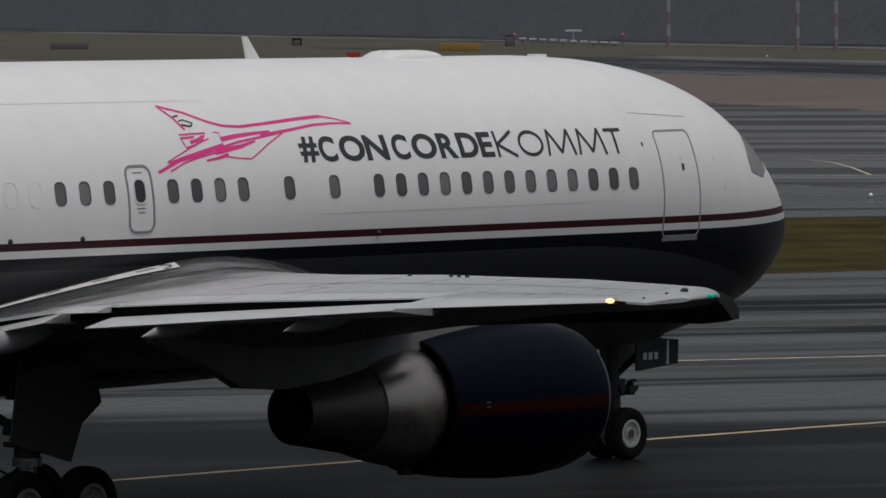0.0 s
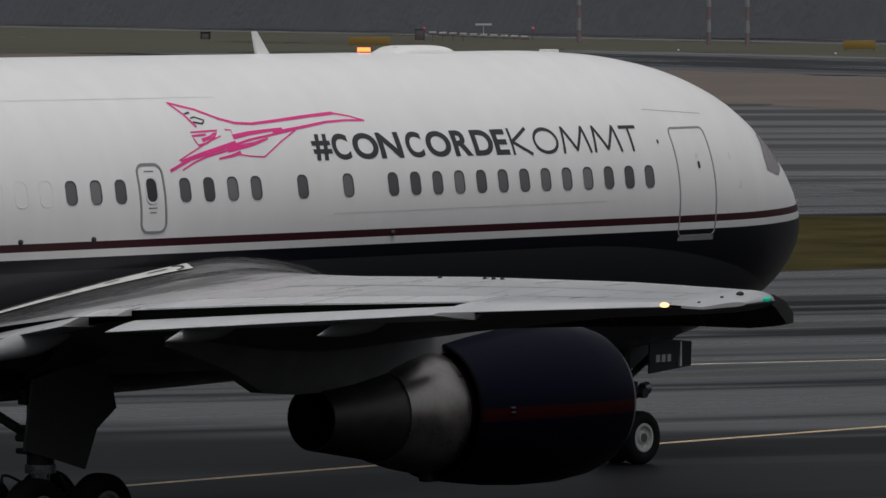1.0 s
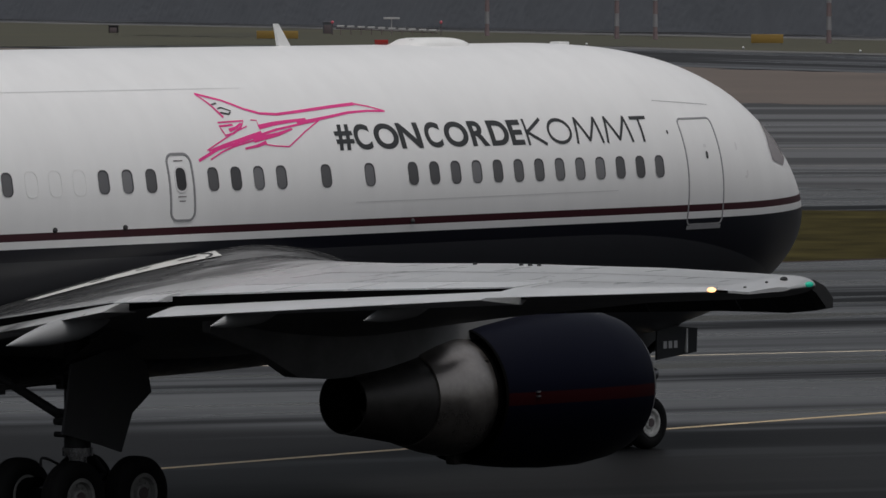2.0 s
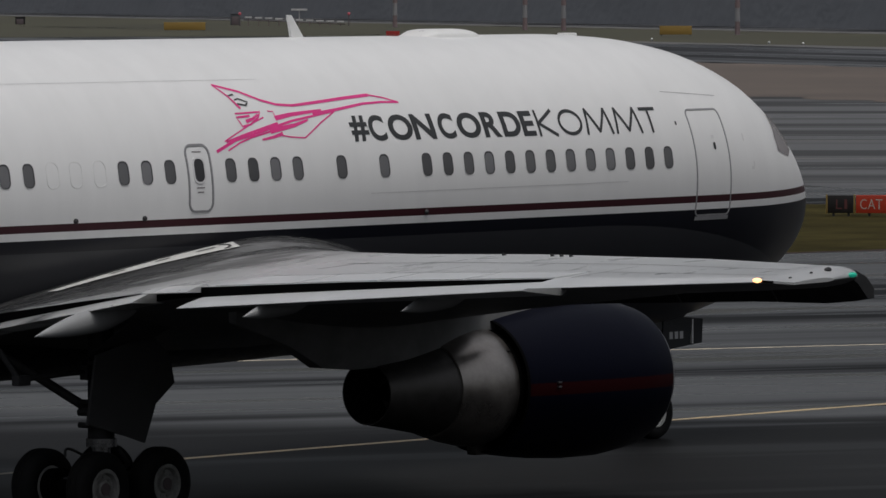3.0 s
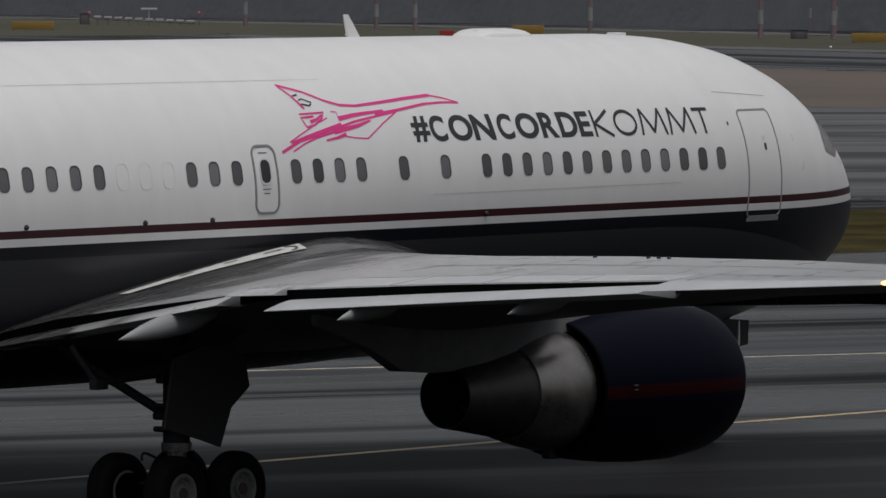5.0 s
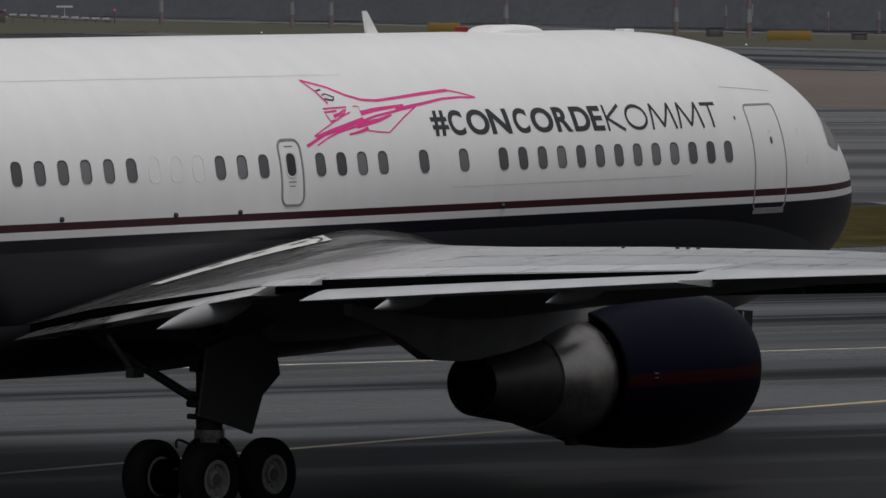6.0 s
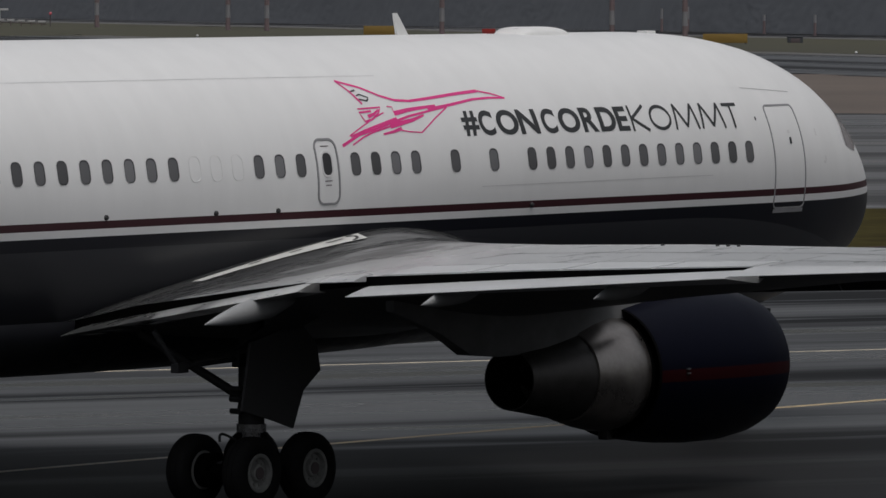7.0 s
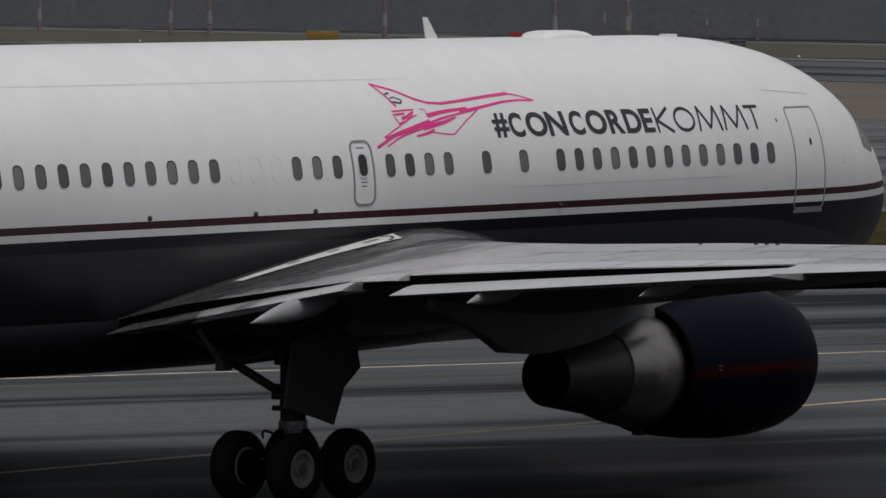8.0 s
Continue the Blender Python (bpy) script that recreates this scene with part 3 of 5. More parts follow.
def even_pair(a, b):
    """Two outlines of equal count, long sides cut to follow the skin."""
    A, B = [], []
    n = len(a)
    for i in range(n):
        j = (i + 1) % n
        k = max(1, int(math.hypot(a[j][0] - a[i][0], a[j][1] - a[i][1]) / 0.1))
        for s in range(k):
            A.append((a[i][0] + (a[j][0] - a[i][0]) * s / k, a[i][1] + (a[j][1] - a[i][1]) * s / k))
            B.append((b[i][0] + (b[j][0] - b[i][0]) * s / k, b[i][1] + (b[j][1] - b[i][1]) * s / k))
    return A, B


def slanted_door(cx, w, z0, z1, r):
    return rounded(cx, (z0 + z1) / 2, w, z1 - z0, r, 6)


def stroke(bm, pts, w0, w1):
    """A brush stroke along (x, z) points, its width going from w0 to w1."""
    fine = []
    for (x0, z0), (x1, z1) in zip(pts, pts[1:]):
        k = max(2, int(math.hypot(x1 - x0, z1 - z0) / 0.12))
        fine += [(x0 + (x1 - x0) * i / k, z0 + (z1 - z0) * i / k) for i in range(k)]
    fine.append(pts[-1])
    L, R = [], []
    for i, (x, z) in enumerate(fine):
        xa, za = fine[max(i - 1, 0)]
        xb, zb = fine[min(i + 1, len(fine) - 1)]
        d = math.hypot(xb - xa, zb - za)
        w = (w0 + (w1 - w0) * i / (len(fine) - 1)) / 2
        nx, nz = -(zb - za) / d * w, (xb - xa) / d * w
        L.append(bm.verts.new(skin(x + nx, z + nz - 0.012, 0.006)))
        R.append(bm.verts.new(skin(x - nx, z - nz - 0.012, 0.006)))
    for i in range(len(fine) - 1):
        bm.faces.new((L[i], L[i + 1], R[i + 1], R[i]))


def drawing():
    """Loose pink brush drawing of a slender delta-winged airplane."""
    strokes = (
        (((-18.7, 6.64), (-18.15, 6.52), (-17.75, 6.38), (-17.4, 6.30), (-17.0, 6.28), (-16.4, 6.32), (-15.6, 6.38), (-14.94, 6.42)), 0.035, 0.05),
        (((-14.94, 6.42), (-14.6, 6.37), (-14.25, 6.29)), 0.03, 0.02),
        (((-18.7, 6.64), (-18.5, 6.46), (-18.34, 6.25)), 0.03, 0.05),
        (((-14.25, 6.29), (-14.7, 6.30), (-15.2, 6.28), (-15.9, 6.20), (-16.6, 6.13)), 0.03, 0.05),
    )
    body = (
        (((-16.03, 6.17), (-16.55, 6.11), (-17.20, 6.03), (-17.85, 5.91), (-18.32, 5.82), (-18.75, 5.75), (-19.29, 5.57)), 0.03, 0.05),
        (((-17.23, 5.97), (-17.87, 5.86), (-18.35, 5.78), (-18.67, 5.70), (-19.00, 5.58)), 0.03, 0.025),
        (((-17.57, 6.00), (-18.06, 5.91), (-18.54, 5.82), (-18.99, 5.72)), 0.04, 0.03),
        (((-16.34, 6.19), (-16.81, 6.16), (-17.19, 6.13), (-17.59, 6.08)), 0.04, 0.075),
        (((-16.78, 6.04), (-17.16, 5.96), (-17.47, 5.92), (-17.83, 5.88)), 0.03, 0.1),
        (((-16.04, 6.16), (-16.48, 5.99), (-17.00, 5.75), (-17.34, 5.77), (-17.64, 5.81)), 0.022, 0.022),
    )
    details = (
        (((-17.53, 5.83), (-17.77, 5.78), (-18.09, 5.74)), 0.06, 0.03),
        (((-18.54, 6.17), (-18.24, 6.18), (-17.90, 6.19), (-18.02, 6.09), (-18.26, 5.99), (-18.47, 5.96), (-18.54, 6.11), (-18.20, 6.13)), 0.025, 0.035),
        (((-17.98, 6.15), (-18.15, 6.08), (-18.34, 6.04)), 0.03, 0.06),
        (((-17.87, 6.10), (-18.22, 6.01), (-18.75, 5.83), (-19.03, 5.73)), 0.02, 0.022),
        (((-17.71, 6.20), (-17.57, 6.19), (-17.58, 6.12)), 0.018, 0.015),
    )
    for pts, w0, w1 in strokes + body + details:
        bm = bmesh.new()
        stroke(bm, pts, w0, w1)
        part("brush_stroke", bm, M_PINK, plane, smooth=False)
    for pts in (((-18.47, 6.46), (-18.33, 6.48)), ((-18.38, 6.39), (-18.28, 6.41), (-18.08, 6.35), (-18.17, 6.30), (-18.36, 6.33))):
        bm = bmesh.new()
        stroke(bm, pts, 0.02, 0.03)
        part("brush_stroke", bm, M_LETTER, plane, "thin black brush stroke", smooth=False)


# wing form: span station, leading edge x and z, trailing edge x and z, crest z, lowest z
WING = (
    (1.2, -13.8, 3.05, -26.0, 2.70, 4.22, 2.25),
    (2.4, -14.8, 3.15, -26.05, 2.95, 4.16, 2.35),
    (3.6, -16.2, 3.25, -26.15, 3.20, 4.02, 2.55),
    (5.8, -17.8, 3.40, -26.35, 3.50, 4.05, 2.75),
    (8.2, -19.45, 3.58, -26.6, 3.80, 4.13, 3.02),
    (13.0, -22.8, 3.92, -28.5, 4.10, 4.36, 3.55),
    (18.6, -26.6, 4.28, -30.75, 4.40, 4.57, 4.10),
    (21.5, -28.6, 4.42, -31.65, 4.50, 4.64, 4.30),
    (22.4, -29.30, 4.46, -31.95, 4.535, 4.665, 4.37),
    (22.8, -29.75, 4.52, -32.10, 4.555, 4.685, 4.44),
    (23.05, -30.15, 4.545, -32.20, 4.57, 4.70, 4.475),
    (23.20, -30.45, 4.55, -32.16, 4.56, 4.68, 4.49),
    (23.32, -30.75, 4.55, -32.08, 4.55, 4.64, 4.50),
    (23.40, -31.10, 4.55, -31.98, 4.54, 4.58, 4.52),
)


def wing_at(y):
    ys = [w[0] for w in WING]
    return [float(np.interp(y, ys, [w[k] for w in WING])) for k in range(1, 7)]


def wing_top(y, u):
    """Upper surface at span y and share u of the chord behind the leading edge."""
    xl, zl, xt, zt, zc, zb = wing_at(y)
    p = 0.30
    x = xl + (xt - xl) * u
    if u < p:
        z = zl + (zc - zl) * math.sqrt(max(1 - (1 - u / p) ** 2, 0))
    else:
        k = (u - p) / (1 - p)
        z = zc + (zt - zc) * k ** 1.28
    return Vector((x, -y, z))


def wing_low(y, u):
    xl, zl, xt, zt, zc, zb = wing_at(y)
    p = 0.34
    x = xl + (xt - xl) * u
    if u < p:
        z = zl + (zb - zl) * math.sqrt(max(1 - (1 - u / p) ** 2, 0))
    else:
        k = (u - p) / (1 - p)
        gap = 0.15 if y < 18.7 else max(0.03, 0.15 - 0.25 * (y - 18.7))
        z = zb + (zt - gap - zb) * (k * k * (1.7 - 0.7 * k))
    return Vector((x, -y, z))


def wing_mesh(y0, y1, steps):
    bm = bmesh.new()
    us = [(i / 24) ** 1.6 for i in range(25)]
    rings = []
    for i in range(steps + 1):
        y = y0 + (y1 - y0) * i / steps
        rings.append([wing_top(y, u) for u in us] + [wing_low(y, u) for u in reversed(us[1:])])
    add_loft(bm, rings)
    for f in bm.faces:
        f.normal_update()
    bmesh.ops.recalc_face_normals(bm, faces=bm.faces[:])
    # faces turned down or aft get materials with shade in their colour
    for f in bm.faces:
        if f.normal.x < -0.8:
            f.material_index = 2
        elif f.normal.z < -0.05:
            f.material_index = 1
    return bm


def slat_panel(name, ya, yb, fa, fb, ta, tb, thick, mat, parent, label="", steps=8, droop=0.03):
    """A tapered control surface between two span stations: front edge f, trailing edge t, each (x, z)."""
    bm = bmesh.new()
    rings = []
    for i in range(steps + 1):
        s = i / steps
        y = -(ya + (yb - ya) * s)
        fx, fz = fa[0] + (fb[0] - fa[0]) * s, fa[1] + (fb[1] - fa[1]) * s
        tx, tz = ta[0] + (tb[0] - ta[0]) * s, ta[1] + (tb[1] - ta[1]) * s
        up, lo = [], []
        for k in range(9):
            u = k / 8
            x, z = fx + (tx - fx) * u, fz + (tz - fz) * u
            h = thick * (math.sqrt(u * 4) if u < 0.15 else 0.775 * (1 - u) / 0.85 + 0.0) + 0.006
            up.append((x, y, z + h * 0.6 + droop * math.sin(math.pi * u)))
            lo.append((x, y, z - h * 0.5))
        rings.append(up + lo[::-1])
    add_loft(bm, rings)
    return part(name, bm, mat, parent, label)


def fairing(name, y, x0, x1, z0, z1, w, h, parent):
    """Canoe-shaped flap track fairing from (x0, z0) to its tail point (x1, z1)."""
    bm = bmesh.new()
    rings = []
    for i in range(17):
        u = i / 16
        k = min(1.0, math.sqrt(u * 3.2 + 0.01)) * (1 - u ** 3) + 0.01
        x, z = x0 + (x1 - x0) * u, z0 + (z1 - z0) * u
        rings.append([(x, y + w / 2 * k * math.cos(a), z + h / 2 * k * math.sin(a)) for a in (2 * math.pi * j / 14 for j in range(14))])
    add_loft(bm, rings)
    return part(name, bm, M_CANOE, parent)


def build_wing():
    wing = part("wing", wing_mesh(1.2, 23.4, 112), (M_WING, M_LOWER, M_RECESS), plane, "long pale grey swept wing, shade painted on underside and rear cove")
    slat_panel("inboard_flap", 2.62, 7.55, (-25.75, 2.78), (-26.25, 3.63), (-26.88, 2.71), (-27.10, 3.57), 0.22, M_WING, wing, "grey extended flap")
    slat_panel("inboard_aileron", 7.6, 8.65, (-26.3, 3.72), (-26.55, 3.80), (-26.95, 3.70), (-27.1, 3.76), 0.12, M_WING, wing)
    slat_panel("outboard_flap", 8.75, 18.6, (-26.5, 3.60), (-30.6, 4.25), (-27.45, 3.54), (-31.60, 4.27), 0.21, M_FLAP, wing, "pale extended flap", 14)
    slat_panel("outboard_aileron", 18.7, 22.95, (-30.72, 4.385), (-32.0, 4.545), (-31.62, 4.30), (-32.25, 4.54), 0.07, M_FLAP, wing)
    # spoiler panels on the upper skin, each a raised plate
    for a, b in ((3.4, 5.3), (5.4, 7.4), (9.0, 11.3), (11.4, 13.7), (13.8, 16.0), (16.1, 18.4)):
        bm = bmesh.new()
        rings = []
        for i in range(5):
            y = a + (b - a) * i / 4
            top = [wing_top(y, u) + Vector((0, 0, 0.012)) for u in (0.82, 0.88, 0.94, 0.99)]
            rings.append(top + [p - Vector((0.0, 0, 0.02)) for p in reversed(top)])
        add_loft(bm, rings)
        part("spoiler", bm, M_WING if a < 7 else M_FLAP, wing)
    for y, x0, x1, z0, z1, w, h in ((6.60, -25.9, -28.2, 3.42, 3.075, 0.34, 0.42), (11.22, -27.2, -28.80, 3.80, 3.55, 0.28, 0.34), (15.49, -28.8, -30.38, 4.10, 3.84, 0.28, 0.34)):
        fairing("flap_track_fairing", -y, x0, x1, z0, z1, w, h, wing)
    # drooped leading edge slats
    for a, b in ((3.6, 7.0), (8.9, 12.3), (12.36, 15.8), (15.86, 19.3), (19.36, 22.62)):
        bm = bmesh.new()
        rings = []
        for i in range(5):
            y = a + (b - a) * i / 4
            xl, zl = wing_at(y)[:2]
            up = [(xl - 0.35, zl + 0.16), (xl, zl + 0.12), (xl + 0.25, zl + 0.0), (xl + 0.42, zl - 0.20), (xl + 0.42, zl - 0.36)]
            lo = [(xl + 0.28, zl - 0.36), (xl + 0.05, zl - 0.10), (xl - 0.3, zl + 0.12)]
            g = min(1.0, 0.8 + max(0.0, 22.6 - y) / 8)
            rings.append([(x, -y, zl + (z - zl) * g) for x, z in up + lo])
        add_loft(bm, rings)
        part("slat", bm, M_SLAT, wing, "drooped grey leading edge slat with shade in its colour")
    # walkway band along the wing root
    bm = bmesh.new()
    prev = None
    for i in range(25):
        u = 0.37 + 0.41 * i / 24
        y = 2.60 + 0.10 * i / 24
        q = [wing_top(y + k, u) + Vector((0, 0, 0.02)) for k in (0.0, 0.50 - 0.2 * i / 24)]
        vs = [bm.verts.new(p) for p in q]
        if prev:
            bm.faces.new((prev[0], prev[1], vs[1], vs[0]))
        prev = vs
    part("walkway_band", bm, M_WALK, wing, "pale non-slip escape walkway band")
    # small vortex blades on the crest
    for y in (12.6, 14.3, 14.62, 14.94):
        bm = bmesh.new()
        p = wing_top(y, 0.34)
        add_loft(bm, [[p + Vector((dx, dy, -0.02)) for dx, dy in ((-0.05, -0.01), (0.06, -0.01), (0.06, 0.01), (-0.05, 0.01))], [p + Vector((dx, dy, 0.035)) for dx, dy in ((-0.05, -0.006), (0.0, -0.006), (0.0, 0.006), (-0.05, 0.006))]])
        part("vortex_blade", bm, M_GEAR, wing)
    # arrow and dashes on the walkway
    for u, l_, w_ in ((0.42, 0.45, 0.07), (0.52, 0.35, 0.05), (0.62, 0.35, 0.05)):
        bm = bmesh.new()
        a, b = wing_top(2.76, u), wing_top(2.78, u + l_ / 11)
        k = Vector((0, 0, 0.028))
        vs = [bm.verts.new(v + k) for v in (a, b, b - Vector((0, w_, -0.0)), a - Vector((0, w_, 0)))]
        bm.faces.new(vs)
        part("walkway_mark", bm, M_LETTER, wing)
    # hooked arrow head at the front of the walkway
    bm = bmesh.new()
    prev = None
    for i in range(13):
        a = math.pi * (i / 12 - 0.5)
        vs = [bm.verts.new(wing_top(2.86 + r * 0.21 * math.sin(a), 0.405 - r * 0.022 * math.cos(a)) + Vector((0, 0, 0.03))) for r in (1.0, 0.72)]
        if prev:
            bm.faces.new((prev[0], prev[1], vs[1], vs[0]))
        prev = vs
    part("walkway_arrow", bm, M_LETTER, wing)
    # seams between wing skin panels
    for ya, yb, ua, ub in ((18.75, 22.9, 0.80, 0.78), (9.0, 18.4, 0.80, 0.80), (18.72, 18.73, 0.62, 0.995), (13.75, 13.76, 0.62, 0.80), (9.0, 22.5, 0.55, 0.55)):
        bm = bmesh.new()
        n = 16
        across = abs(yb - ya) < 0.1
        prev = None
        for i in range(n + 1):
            y, u = ya + (yb - ya) * i / n, ua + (ub - ua) * i / n
            p = [wing_top(y, u), wing_top(y + 0.02, u) if across else wing_top(y, u + 0.006)]
            vs = [bm.verts.new(q + Vector((0, 0, 0.005))) for q in p]
            if prev:
                bm.faces.new((prev[0], prev[1], vs[1], vs[0]))
            prev = vs
        part("wing_seam", bm, M_GEAR, wing, smooth=False)
    # tip lamps
    bm = bmesh.new()
    bmesh.ops.create_uvsphere(bm, u_segments=14, v_segments=8, radius=0.042, matrix=Matrix.Translation((-32.24, -23.0, 4.565)) @ Matrix.Diagonal((1.3, 1.5, 0.75, 1)))
    part("tail_lamp", bm, M_LAMPW, wing, "glowing warm white wing tip lamp")
    for u, r in ((0.82, 0.022), (0.53, 0.022), (0.30, 0.05)):
        bm = bmesh.new()
        bmesh.ops.create_uvsphere(bm, u_segments=12, v_segments=8, radius=r, matrix=Matrix.Translation(wing_top(23.24, u)) @ Matrix.Diagonal((1.5, 0.6, 0.7, 1)))
        part("tip_fitting", bm, M_GEAR, wing, "small dark fitting on the tip cap")
    bm = bmesh.new()
    bmesh.ops.create_uvsphere(bm, u_segments=12, v_segments=8, radius=0.045, matrix=Matrix.Translation((-30.45, -23.22, 4.58)) @ Matrix.Diagonal((2.0, 0.8, 0.8, 1)))
    part("green_lamp", bm, M_LAMPG, wing, "green wing tip lamp")
    return wing


def build_engine():
    eng = part("engine_cowl", lathe([(-4.82, 1.075), (-4.5, 1.125), (-4.1, 1.175), (-3.6, 1.225), (-2.9, 1.265), (-2.1, 1.265), (-1.5, 1.2), (-1.2, 1.12)], 64), M_COWL, plane, "navy fan cowl with dark red line")
    eng.location = (-14.5, -7.9, 1.98)
    part("intake_lip", lathe([(-1.205, 1.118), (-1.08, 1.05), (-1.0, 0.98), (-1.05, 0.92), (-1.3, 0.88), (-2.0, 0.95)], 64), M_LIP, eng, "bare polished intake lip")
    # duct walls are blackened to carry the shade inside the fan exit
    part("fan_duct", lathe([(-2.0, 0.95), (-2.01, 0.02)], 48), M_RECESS, eng)
    part("fan_exit_lip", lathe([(-4.82, 1.075), (-4.87, 1.062), (-4.86, 1.048), (-4.3, 1.05), (-3.4, 1.0)], 64), M_RECESS, eng, "fan exit duct with its shade painted black")
    part("fan_inner_wall", lathe([(-3.4, 0.84), (-4.3, 0.90), (-4.75, 0.925), (-4.92, 0.935)], 64), M_RECESS, eng, "inner wall of fan exit with its shade painted black")
    part("core_cowl", lathe([(-4.92, 0.935), (-5.1, 0.95), (-5.3, 0.94), (-5.65, 0.875), (-6.1, 0.755), (-6.11, 0.70)], 64), M_STEEL, eng, "bare steel core cowl with brown heat stains")
    part("exhaust_nozzle", lathe([(-6.05, 0.735), (-6.5, 0.66), (-7.1, 0.56), (-7.55, 0.49), (-7.55, 0.47), (-6.6, 0.5), (-6.2, 0.1)], 64), M_NOZZLE, eng, "dark heat-stained exhaust nozzle")
    part("exhaust_plug", lathe([(-6.2, 0.26), (-6.9, 0.2), (-7.35, 0.03)], 32), M_RECESS, eng)
    bm = bmesh.new()
    add_box(bm, (-4.98, -0.10, -1.10), (-4.6, 0.10, -0.88), 0.03)
    part("drain_mast", bm, M_NOZZLE, eng)
    bm = bmesh.new()
    for dz in (-0.02, 0.05):
        add_box(bm, (-4.26, -1.185, dz), (-4.17, -1.15, dz + 0.025))
    part("cowl_latch", bm, M_LIP, eng)
    # pylon: thin strut with a faired tail under the wing
    bm = bmesh.new()
    rings = []
    for x, zt, zb, w in ((-16.0, 3.3, 3.1, 0.1), (-17.0, 3.55, 2.9, 0.4), (-18.5, 3.6, 2.8, 0.55), (-20.0, 3.5, 2.62, 0.6), (-21.4, 3.45, 2.40, 0.62), (-22.6, 3.45, 2.38, 0.55), (-23.25, 3.45, 2.43, 0.4), (-24.0, 3.5, 2.80, 0.3), (-25.2, 3.55, 3.20, 0.16)):
        h = (zt - zb) / 2
        m = (zt + zb) / 2
        rings.append([(x, -7.9 + w / 2 * sy * (1 if abs(sz) < 1 else 0.72), m + h * sz) for sy, sz in ((1, -0.8), (1, 0.8), (1, 1), (-1, 1), (-1, 0.8), (-1, -0.8), (-1, -1), (1, -1))])
    add_loft(bm, rings)
    part("pylon", bm, M_UNDER, plane, "grey engine pylon with pointed tail")
    return eng


def lathe(prof, n):
    bm = bmesh.new()
    add_lathe_x(bm, prof, n)
    return bm


def tyre_bm(r, w):
    bm = bmesh.new()
    h = w / 2
    add_lathe_y(bm, [(-h * 0.72, r * 0.52), (-h * 0.95, r * 0.62), (-h, r * 0.76), (-h * 0.86, r * 0.92), (-h * 0.6, r * 0.985), (-h * 0.3, r), (-h * 0.28, r * 0.985), (-h * 0.22, r * 0.985), (-h * 0.2, r), (h * 0.2, r), (h * 0.22, r * 0.985), (h * 0.28, r * 0.985), (h * 0.3, r), (h * 0.6, r * 0.985), (h * 0.86, r * 0.92), (h, r * 0.76), (h * 0.95, r * 0.62), (h * 0.72, r * 0.52)])
    return bm


def hub_bm(r, w):
    bm = bmesh.new()
    h = w / 2
    prof = [(-h * 0.80, r * 0.545), (-h * 0.86, r * 0.52), (-h * 0.84, r * 0.44), (-h * 0.5, r * 0.40), (-h * 0.45, r * 0.26), (-h * 0.7, r * 0.22), (-h * 0.78, r * 0.14), (-h * 0.78, 0.004)]
    add_lathe_y(bm, prof + [(-y, q) for y, q in reversed(prof)], 36)
    return bm


def wheel(x, y, z, r, w, hubmat):
    t = part("wheel", tyre_bm(r, w), M_TYRE, plane, "black rubber tyre on pale hub")
    t.location = (x, y, z)
    bm = hub_bm(r, w)
    for k in range(9):
        a = 2 * math.pi * k / 9
        for q in (-1, 1):
            add_rod(bm, (r * 0.33 * math.cos(a), q * w * 0.24, r * 0.33 * math.sin(a)), (r * 0.33 * math.cos(a), q * w * 0.29, r * 0.33 * math.sin(a)), r * 0.045, n=6)
    part("rim", bm, hubmat, t, "pale painted wheel hub with bolts")
    bm = bmesh.new()
    add_rod(bm, (0, -w * 0.415, 0), (0, w * 0.415, 0), r * 0.17, n=16)
    part("axle_cap", bm, M_MASTR, t, "dull reddish axle cap")
    return t


